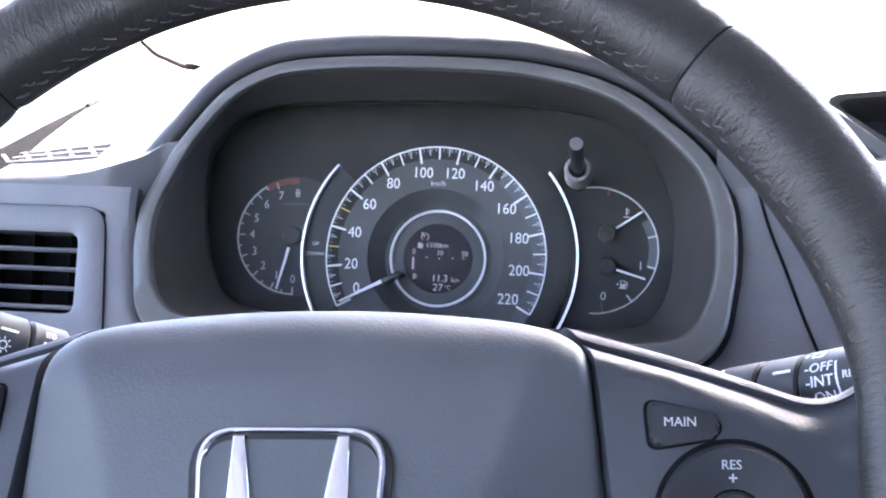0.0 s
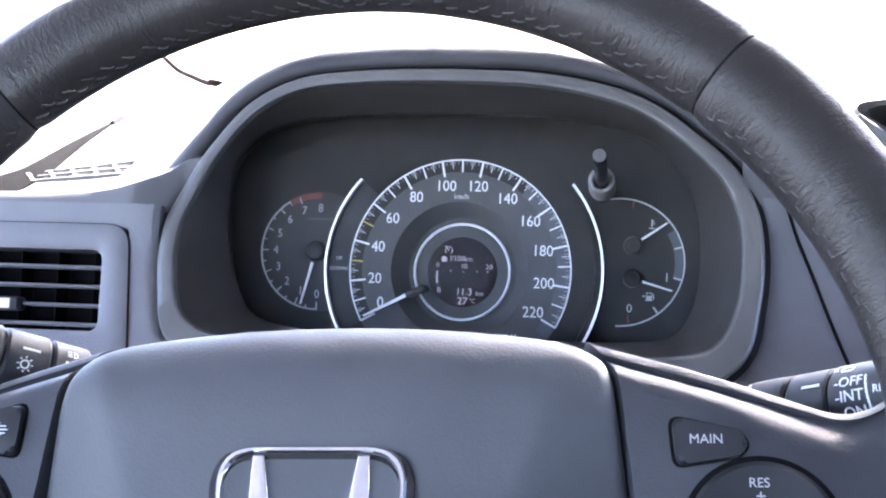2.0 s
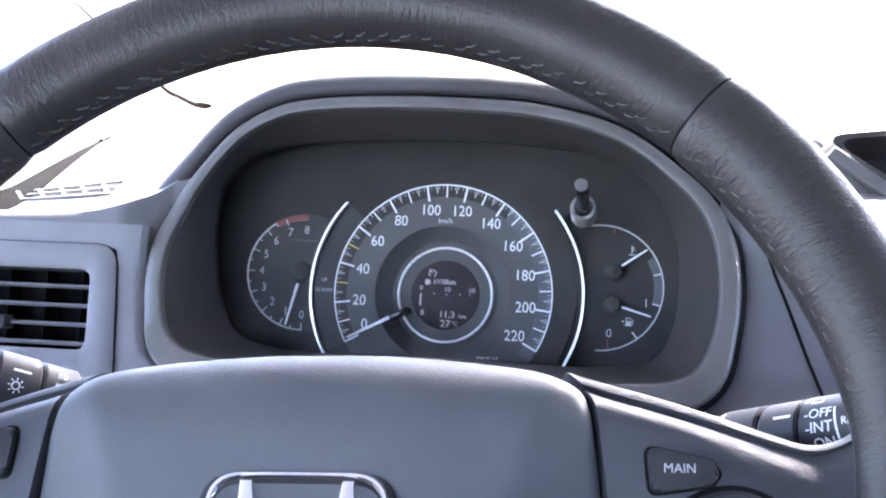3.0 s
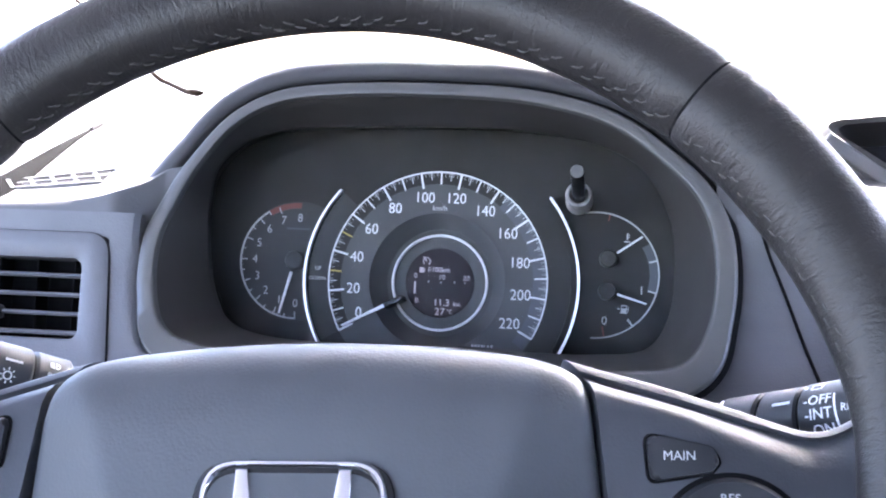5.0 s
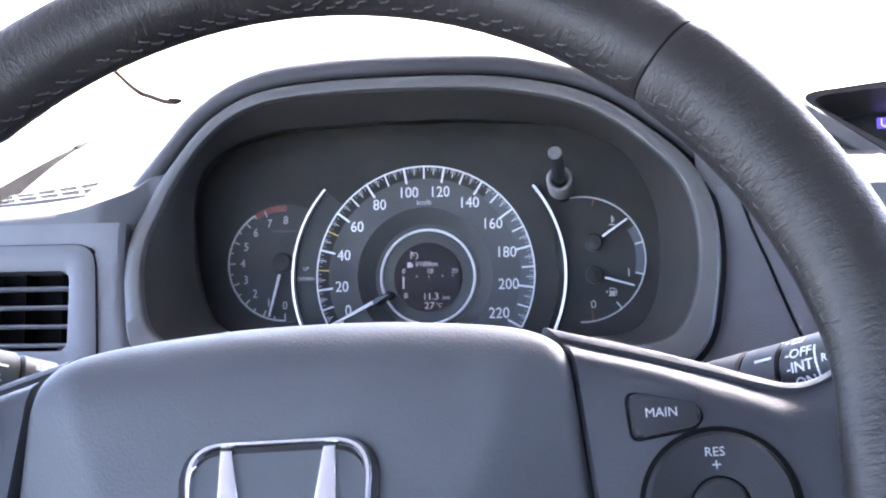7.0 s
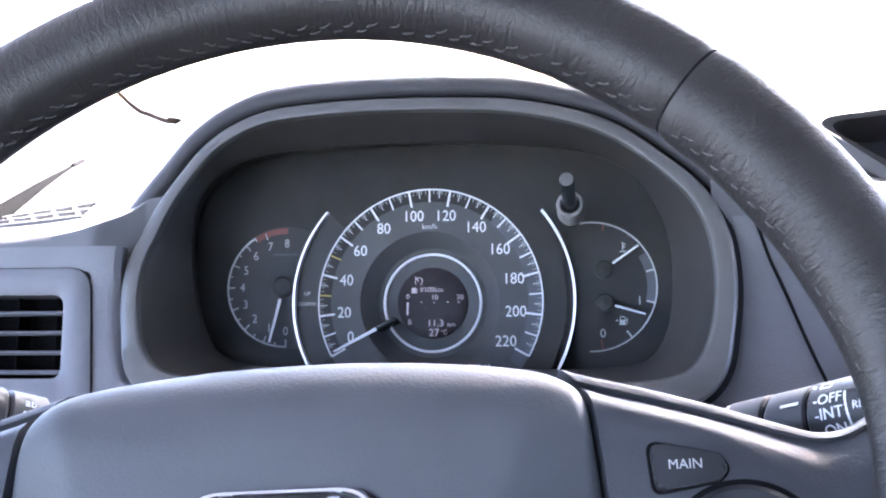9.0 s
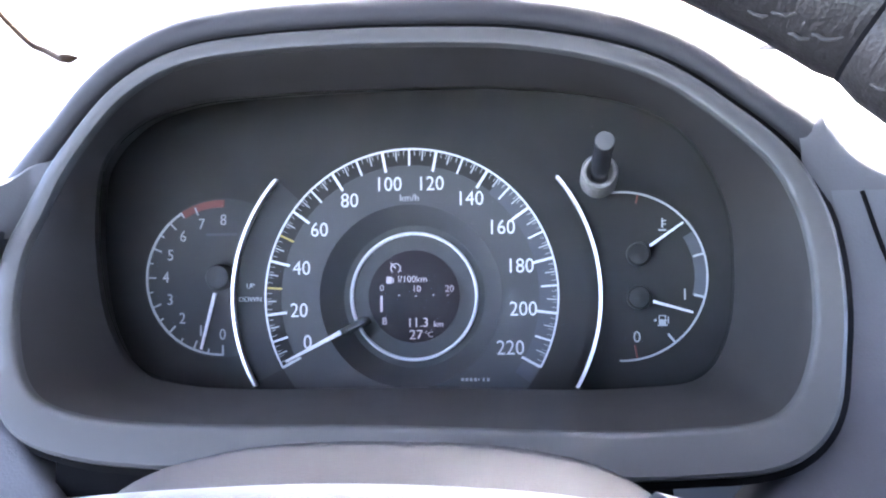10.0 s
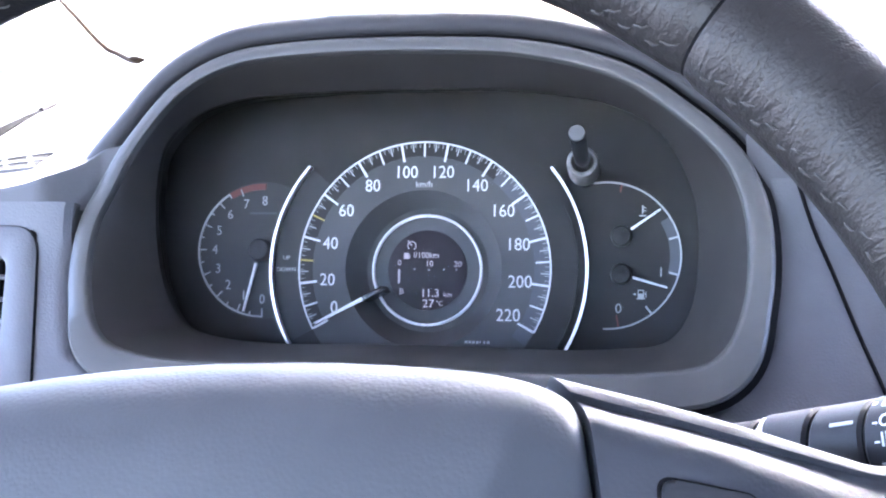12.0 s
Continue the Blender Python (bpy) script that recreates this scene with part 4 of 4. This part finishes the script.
for al in (0.1083, 0.1127):
    mark(SM, al, radians(180 - 122), 0.0146, 0.0005, 0.0030, WHITE, sp["end_knob"])
mark(SM, 0.1055, radians(180 - 122), 0.0146, 0.0014, 0.0014, WHITE, sp["end_knob"])
for k in range(7):
    mark(SM, 0.0300 + 0.0004 * k, radians(180 - (150 + 12 * k)), 0.0137, 0.0010, 0.0026, WHITE, sp["inner_barrel"])
for k in range(5):
    mark(SM, 0.0500 + 0.0012 * k, radians(180 - (148 + 1.5 * abs(k - 2))), 0.0137, 0.0009, 0.0034 - 0.0005 * abs(k - 2), WHITE, sp["inner_barrel"], 0.25 * (k - 2))
for k in range(4):
    mark(SM, 0.0490 + 0.0008 * k, radians(180 - 196), 0.0137, 0.0008, 0.0036 - 0.0009 * k, WHITE, sp["inner_barrel"])

nearer(st, 0.832)

LA, LB = (-0.0995, -0.116, -0.0785), (-0.1895, -0.202, -0.0489)
lt, LM, lp = stalk("light_stalk", LA, LB, [
    (0.0, 0.012, 0.0085, STALKM, "root", "slim dark root"),
    (0.012, 0.060, 0.0122, STALKM, "inner_barrel", "dark barrel"),
    (0.060, 0.0612, 0.0110, GAP, "groove", ""),
    (0.0612, 0.078, 0.0138, STALKM, "fog_ring", "dark ring with a fog lamp symbol"),
    (0.078, 0.0788, 0.0128, GAP, "groove", ""),
    (0.0788, 0.098, 0.0140, STALKM, "middle_barrel", "dark barrel with one white mark"),
    (0.098, 0.0988, 0.0128, GAP, "groove", ""),
    (0.0988, 0.124, 0.0142, STALKM, "end_knob", "dark end knob with a lamp symbol"),
], "black light stalk with white lamp symbols beside the wheel", "light stalk")
CAMSIDE = radians(150)


def stalk_symbol(along, around, r, shapes, parent, label):
    """A small printed symbol: shapes are bmeshes in the plane of the print, x along the stalk."""
    out = Vector((math.cos(around), 0, math.sin(around)))
    ax = Vector((0, -1, 0))
    face = Matrix((ax, -out, out.cross(ax))).transposed().to_4x4()
    bm = bmesh.new()
    for s in shapes:
        join(bm, s)
    bmesh.ops.transform(bm, matrix=LM @ Matrix.Translation((0, along, 0)) @ Matrix.Translation(out * r) @ face, verts=bm.verts)
    return part("symbol", bm, WHITE, parent, label, smooth=False)


lamp = [arc_band(0, 0, 0.0014, 0.0019, 0, 359, -0.0003, 0.0004, 24)]
lamp += [tick(0, 0, 0.0024, 0.0034, a, 0.0004, -0.0003, 0.0004, bmesh.new()) for a in range(0, 360, 45)]
stalk_symbol(0.0895, radians(178), 0.0140, lamp, lp["middle_barrel"], "white lamp symbol")
fog = [arc_band(0, 0, 0.0011, 0.0015, -90, 90, -0.0003, 0.0004, 16), box(-0.0004, 0.0, -0.0003, 0.0004, -0.0015, 0.0015, 0)]
fog += [box(-0.0030, -0.0010, -0.0003, 0.0004, z - 0.0002, z + 0.0002, 0) for z in (-0.0011, 0.0, 0.0011)]
stalk_symbol(0.0695, radians(138), 0.0138, fog, lp["fog_ring"], "white fog lamp symbol")
part("lettering", on_stalk(LM, 0.0690, radians(160), 0.0138, "REAR", 0.0036, -1), WHITE, lp["fog_ring"])
mark(LM, 0.088, CAMSIDE, 0.0140, 0.0075, 0.0010, WHITE, lp["middle_barrel"])
mark(LM, 0.1055, radians(135), 0.0142, 0.0050, 0.0010, WHITE, lp["end_knob"])

nearer(lt, 0.832)

# ---- left air vent ----
VY = -0.0955
vent = thing("air_vent", (-0.2, VY, -0.02), "square dashboard air vent with four horizontal slats", "air vent")
vo = rounded([(-0.262, 0.012), (-0.154, 0.012), (-0.150, -0.075), (-0.262, -0.075)], 0.012)
vin = rounded([(-0.2616, 0.0116), (-0.1544, 0.0116), (-0.1504, -0.0746), (-0.2616, -0.0746)], 0.0120)
vk = rounded([(-0.2585, 0.0088), (-0.1573, 0.0088), (-0.1534, -0.0717), (-0.2585, -0.0717)], 0.010)
set_part("gap", loft([[(x, VY + 0.004, z) for x, z in vo], [(x, VY - 0.0006, z) for x, z in vo], [(x, VY - 0.0006, z) for x, z in vk], [(x, VY + 0.004, z) for x, z in vk]]), GAP, vent, "dark joint round the vent")
op = rounded([(-0.246, -0.0015), (-0.1675, -0.0015), (-0.1675, -0.0425), (-0.246, -0.0425)], 0.006)
rings = [[(x, VY - 0.0008, z) for x, z in vin], [(x, VY - 0.0022, z) for x, z in rounded([(-0.2595, 0.0098), (-0.1563, 0.0098), (-0.1524, -0.0727), (-0.2595, -0.0727)], 0.011)],
         [(x, VY - 0.0026, z) for x, z in rounded([(-0.249, 0.0015), (-0.1645, 0.0015), (-0.1645, -0.0455), (-0.249, -0.0455)], 0.008)],
         [(x, VY - 0.0005, z) for x, z in op], [(x * 1.0, VY + 0.03, z) for x, z in op]]
set_part("frame", loft(rings), PLASTIC, vent, "grey vent frame")
set_part("duct", prism(op, VY + 0.028, VY + 0.031), GAP, vent, "black duct behind the slats")
for k in range(4):
    z = -0.0105 - 0.0097 * k
    bm = loft([[(-0.247, VY + y, z + dz) for y, dz in ((-0.0002, 0), (0.0012, 0.0011), (0.012, 0.0014), (0.013, 0), (0.012, -0.0008), (0.0012, -0.0009))],
               [(-0.1668, VY + y, z + dz) for y, dz in ((-0.0002, 0), (0.0012, 0.0011), (0.012, 0.0014), (0.013, 0), (0.012, -0.0008), (0.0012, -0.0009))]], True, (True, True))
    set_part("slat", bm, PLASTIC, vent)
for k in range(4):
    x = -0.240 + 0.0205 * k
    set_part("vane", box(x - 0.0005, x + 0.0005, VY + 0.014, VY + 0.027, -0.042, -0.002, 0.0002), GAP, vent)
set_part("slide_tab", box(-0.224, -0.209, VY - 0.006, VY + 0.004, -0.0335, -0.0265, 0.0015), STALKM, vent, "dark slide tab")
set_part("tab_mark", box(-0.2215, -0.2125, VY - 0.0066, VY - 0.0055, -0.0325, -0.0275, 0.0005), SILVER, vent, "bright tab insert")

# ---- demister grille on the dash top ----
grille = thing("demister_grille", (-0.25, 0.02, dash_z(0.02)), "slim demister grille set in the sunlit dash top", "grille")
def on_dash(x, y, up=0.0):
    return Vector((x, y, dash_z(y) + crest_lift(x) + up))


def slab(p0, p1, p2, p3, up, down, bm=None):
    own = bmesh.new()
    t = [own.verts.new(on_dash(*p, up)) for p in (p0, p1, p2, p3)]
    b = [own.verts.new(on_dash(*p, down)) for p in (p0, p1, p2, p3)]
    own.faces.new(t)
    own.faces.new(b[::-1])
    for i in range(4):
        own.faces.new((t[i], b[i], b[(i + 1) % 4], t[(i + 1) % 4]))
    return join(bm, own)


G0, G1, G2, G3 = Vector((-0.2255, -0.0655)), Vector((-0.1805, -0.0565)), Vector((-0.1860, -0.0300)), Vector((-0.2275, -0.0480))


def in_grille(s, t):
    """s along the grille, t across it."""
    return tuple((G0 * (1 - s) + G1 * s) * (1 - t) + (G3 * (1 - s) + G2 * s) * t)


def grille_bar(s0, s1, t0, t1, slant, up, down):
    return slab(in_grille(s0, t0), in_grille(s1, t0), in_grille(s1 + slant, t1), in_grille(s0 + slant, t1), up, down)


set_part("well", grille_bar(-0.02, 1.02, 0, 1, 0, 0.0003, -0.006), GAP, grille, "dark slots", smooth=False)
for t0, t1 in ((-0.03, 0.04), (0.46, 0.54), (0.96, 1.03)):
    set_part("rail", grille_bar(-0.03, 1.03, t0, t1, 0, 0.0012, -0.002), SOFT, grille, smooth=False)
for k in range(5):
    set_part("bar", grille_bar(0.25 * k - 0.022, 0.25 * k + 0.022, 0, 1, -0.22, 0.0012, -0.002), SOFT, grille, smooth=False)

# ---- brown cable that hangs over the hood ----
cable = thing("cable", (-0.142, -0.03, 0.095), "thin brown cable lying over the instrument hood", "cable")
pts = spline([(-0.133, -0.044, 0.0962), (-0.150, -0.016, 0.1035), (-0.178, 0.026, 0.1180), (-0.198, 0.045, 0.129), (-0.254, 0.100, 0.172), (-0.40, 0.30, 0.27)])
part("sheath", sweep(pts, 0.0015, 8), CABLE, cable, "thin brown sheath")
part("plug", sweep([(-0.140, -0.036, 0.0995), (-0.134, -0.043, 0.0967), (-0.129, -0.047, 0.0960)], [0.0014, 0.0021, 0.0008], 8), CABLE, cable, "dark plug")

# ---- dark sheet that stands in for a shadow on the dash top ----
strip = thing("dash_shade_strip", (-0.245, 0.03, dash_z(0.03)), "flat pointed dark sheet standing in for a shadow on the sunlit dash top", "strip")
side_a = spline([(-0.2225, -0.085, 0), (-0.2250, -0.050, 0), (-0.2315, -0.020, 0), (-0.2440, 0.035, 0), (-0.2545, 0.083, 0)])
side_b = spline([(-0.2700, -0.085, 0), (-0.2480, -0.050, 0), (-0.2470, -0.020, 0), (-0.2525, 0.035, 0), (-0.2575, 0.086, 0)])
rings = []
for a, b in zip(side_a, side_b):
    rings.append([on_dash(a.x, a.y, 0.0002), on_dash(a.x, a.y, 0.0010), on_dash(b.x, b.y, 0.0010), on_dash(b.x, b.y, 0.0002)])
# the shadow's shape is built as a thin dark sheet; nothing casts it
set_part("blade", loft(rings, True, (True, True)), SHADE_FILM, strip, "thin dark sheet painted as shade", smooth=False)
set_part("tip", sweep([on_dash(-0.2545, 0.080, 0.001), on_dash(-0.2565, 0.094, 0.0015), on_dash(-0.2575, 0.104, 0.001)], [0.0016, 0.0022, 0.0008], 8), GAP, strip, "black tip of the shadow sheet")

# ---- centre display ----
CX0, CY0 = 0.222, 0.005
display = thing("centre_display", (0.30, 0.03, 0.05), "black hooded centre display showing a fuel screen", "display")
o_out = rounded([(0.206, 0.0985), (0.40, 0.119), (0.40, 0.020), (0.318, 0.022)], [0.006, 0.02, 0.02, 0.02])
o_in = rounded([(0.2125, 0.0960), (0.395, 0.114), (0.395, 0.030), (0.319, 0.029)], [0.005, 0.012, 0.012, 0.012])
o_back = rounded([(0.228, 0.092), (0.39, 0.103), (0.39, 0.035), (0.310, 0.033)], 0.006)
rings = [[(x, CY0 + 0.08, z) for x, z in o_out], [(x, CY0 + 0.003, z) for x, z in o_out], [(x, CY0, z * 0.99 + 0.0008) for x, z in o_out], [(x, CY0 + 0.001, z) for x, z in o_in], [(x, CY0 + 0.045, z) for x, z in o_back]]
part("hood", loft(rings), FUNNEL, display, "matt black display hood")
part("screen", prism(rounded([(0.224, 0.096), (0.392, 0.104), (0.392, 0.032), (0.30, 0.030)], 0.004), CY0 + 0.044, CY0 + 0.05), BLACK, display, "glossy black screen")
SY = CY0 + 0.0435
part("title_band", box(0.2615, 0.36, SY - 0.0003, SY, 0.0858, 0.0922, 0), SCREEN_BLUE, display, "violet title band", smooth=False)
part("lettering", words("USB", 0.0072, 0.2695, SY - 0.0005, 0.0889), SCREEN_WHITE, display)
bm = bmesh.new()
for x0, x1, z0, z1 in ((0.2775, 0.2785, 0.060, 0.080), (0.2895, 0.2905, 0.060, 0.080), (0.2775, 0.2905, 0.0790, 0.080), (0.2805, 0.2875, 0.0733, 0.0743), (0.2835, 0.2845, 0.0703, 0.0773), (0.2775, 0.2905, 0.060, 0.0665), (0.298, 0.2990, 0.062, 0.076)):
    box(x0 - 0.0075, x1 - 0.0075, SY - 0.0004, SY, z0, z1, 0, bm=bm)
part("fuel_picture", bm, SCREEN_WHITE, display, "white fuel pump picture", smooth=False)

# ---- dash flank between hood and display ----
flank = thing("dash_flank", (0.24, 0.0, 0.03), "pale sloping dash panel below the centre display", "dash panel", kind="structure")
def slant(w0, w1, y0, y1, lift):
    """A strip along the display's lower edge, between two distances from it."""
    a, b = Vector((0.204, 0.0985)), Vector((0.312, 0.022))
    d = (b - a).normalized()
    n = Vector((d.y, -d.x))
    return prism([tuple(p) for p in (a + d * 0.012 + n * w0, b + d * 0.02 + n * w0, b + d * 0.02 + n * w1, a + d * 0.012 + n * w1)], y0, y1, lift)


part("upper_strip", slant(0.0005, 0.0085, -0.004, 0.08, 0.002), SOFT, flank, "pale edge strip under the display")
part("lower_strip", slant(0.0085, 0.018, 0.002, 0.08, 0.001), SOFT, flank)
part("ledge", box(0.235, 0.42, -0.055, 0.10, 0.022, 0.036, 0.006, 3), PLASTIC, flank, "rounded ledge under the display")
# shade below the ledge, put in as a black block before the console
part("ledge_shadow", box(0.24, 0.42, -0.047, 0.0, -0.03, 0.021, 0.002), GAP, flank, "black block in place of the shade under the ledge")
part("chrome_line", box(0.24, 0.42, -0.056, -0.05, 0.0065, 0.0085, 0.0008), CHROME, flank, "thin chrome line")

console = thing("centre_console", (0.4, 0.0, -0.4), "dark grey centre console body under the display", "console", kind="structure")
part("body", box(0.2445, 0.62, -0.045, 0.60, -0.62, 0.0215, 0.004), PLASTIC, console)
part("upper_body", box(0.3, 1.15, 0.062, 0.60, -0.5, 0.0605, 0.004), PLASTIC, console)

# panel joint and chrome edge beside the centre vent
right_part("joint", sweep(spline([(0.1640, -0.0880, 0.0322), (0.170, -0.0884, 0.013), (0.177, -0.0884, -0.004), (0.1865, -0.0884, -0.028), (0.198, -0.0884, -0.055), (0.215, -0.0884, -0.1)]), 0.0009, 6), GAP, dash, "dark joint between panels")
edge = thing("centre_vent", (0.22, -0.085, 0.0), "black centre air vent with a slim chrome edge", "air vent")
right_part("chrome_edge", sweep(spline([(0.204, -0.0895, 0.0145), (0.1890, -0.0905, 0.0142), (0.1876, -0.0905, 0.0125), (0.1945, -0.0905, -0.005), (0.203, -0.0905, -0.030), (0.208, -0.0905, -0.043)]), 0.0011, 8), CHROME, edge, "slim chrome edge")
right_part("mouth", prism(rounded([(0.1890, 0.0135), (0.29, 0.0135), (0.29, -0.042), (0.2085, -0.042)], 0.003), -0.0896, -0.085), GAP, edge, "black vent mouth")
for k in range(4):
    z = 0.006 - 0.011 * k
    right_part("slat", box(0.1935 + 0.0037 * k, 0.288, -0.0905, -0.0875, z - 0.001, z + 0.001, 0.0006), STALKM, edge)

# ---- car shell round the camera: windscreen, pillars, roof, doors, rear ----
def shell(name, quad, thick, mat, label, category, kind="structure"):
    """A flat panel in the frame of the dials, with thickness."""
    q = [Vector(p) for p in quad]
    n = (q[1] - q[0]).cross(q[2] - q[0]).normalized() * thick
    th = thing(name, q[0], label, category, kind=kind)
    bm = loft([[p for p in q], [p + n for p in q]], True, (True, True))
    ob = part("panel", bm, mat, th, smooth=False)
    return th, ob


UP = Vector((0, -math.sin(radians(LEAN)), math.cos(radians(LEAN))))
FWD = Vector((0, math.cos(radians(LEAN)), math.sin(radians(LEAN))))
RIGHT = Vector((1, 0, 0))


def at(x, f, u):
    """A place by right, forward and up in the level frame of the car, from the dials."""
    return RIGHT * x + FWD * f + UP * u


XL, XR = -0.62, 1.05
_, pane = shell("windscreen", [at(XL + 0.05, 0.62, 0.06), at(XR - 0.05, 0.62, 0.06), at(XR - 0.14, 0.277, 0.425), at(XL + 0.14, 0.277, 0.425)], 0.005, WINDSCREEN, "clear sloping windscreen", "windscreen")
pane.visible_shadow = False
for x0, s in ((XL, 1), (XR, -1)):
    pillar = thing("windscreen_pillar", at(x0, 0.6, 0.05), "grey trimmed windscreen pillar", "pillar", kind="structure")
    rings = []
    for k in range(9):
        t = k / 8
        c = at(x0 + s * (0.04 + 0.08 * t), 0.66 - 0.395 * t, 0.02 + 0.43 * t)
        rings.append([c + RIGHT * (0.045 * math.cos(a)) + (UP * 0.8 + FWD * 0.5) * (0.04 * math.sin(a)) for a in [2 * math.pi * j / 16 for j in range(16)]])
    part("trim", loft(rings, True, (True, True)), LINING, pillar)
shell("roof", [at(XL, 0.277, 0.425), at(XR, 0.277, 0.425), at(XR, -2.2, 0.55), at(XL, -2.2, 0.55)], -0.03, CEILING, "pale cloth roof lining", "roof")
for x in (XL - 0.06, XR + 0.03):
    # unseen sills: low on the left for more light, high on the right for less
    sill = -0.20 if x < 0 else 0.22
    shell("door_panel", [at(x, 0.65, -0.75), at(x, -2.2, -0.75), at(x, -2.2, sill), at(x, 0.65, sill)], 0.04, LINING, "plain grey door lining", "door")
    shell("roof_rail", [at(x, 0.277, 0.395), at(x, -2.2, 0.46), at(x, -2.2, 0.58), at(x, 0.277, 0.475)], 0.03, LINING, "plain grey rail over the doors", "rail")
    shell("door_pillar", [at(x, -0.72, -0.1), at(x, -0.92, -0.1), at(x, -0.92, 0.5), at(x, -0.72, 0.5)], 0.03, REAR, "plain dark pillar behind the front doors", "pillar")
shell("cabin_floor", [at(XL, 0.65, -0.72), at(XR, 0.65, -0.72), at(XR, -2.2, -0.72), at(XL, -2.2, -0.72)], 0.03, SOFT, "dark cabin floor", "floor")
shell("rear_wall", [at(XL - 0.1, -1.5, -0.75), at(0.2, -1.5, -0.75), at(0.2, -1.5, 0.08), at(XL - 0.1, -1.5, 0.08)], 0.03, REAR, "plain dark rear seat back under the rear window", "wall")
shell("rear_wall", [at(0.2, -1.5, -0.75), at(XR + 0.1, -1.5, -0.75), at(XR + 0.1, -1.5, 0.52), at(0.2, -1.5, 0.52)], 0.03, REAR, "plain dark rear of the cabin", "wall")
shell("rear_side_wall", [at(XR + 0.03, -0.92, -0.1), at(XR + 0.03, -1.55, -0.1), at(XR + 0.03, -1.55, 0.5), at(XR + 0.03, -0.92, 0.5)], 0.03, REAR, "plain dark side behind the front seats", "wall")
shell("firewall", [at(XL, 0.66, -0.72), at(XR, 0.66, -0.72), at(XR, 0.66, 0.04), at(XL, 0.66, 0.04)], 0.03, SOFT, "dark wall under the windscreen", "wall")
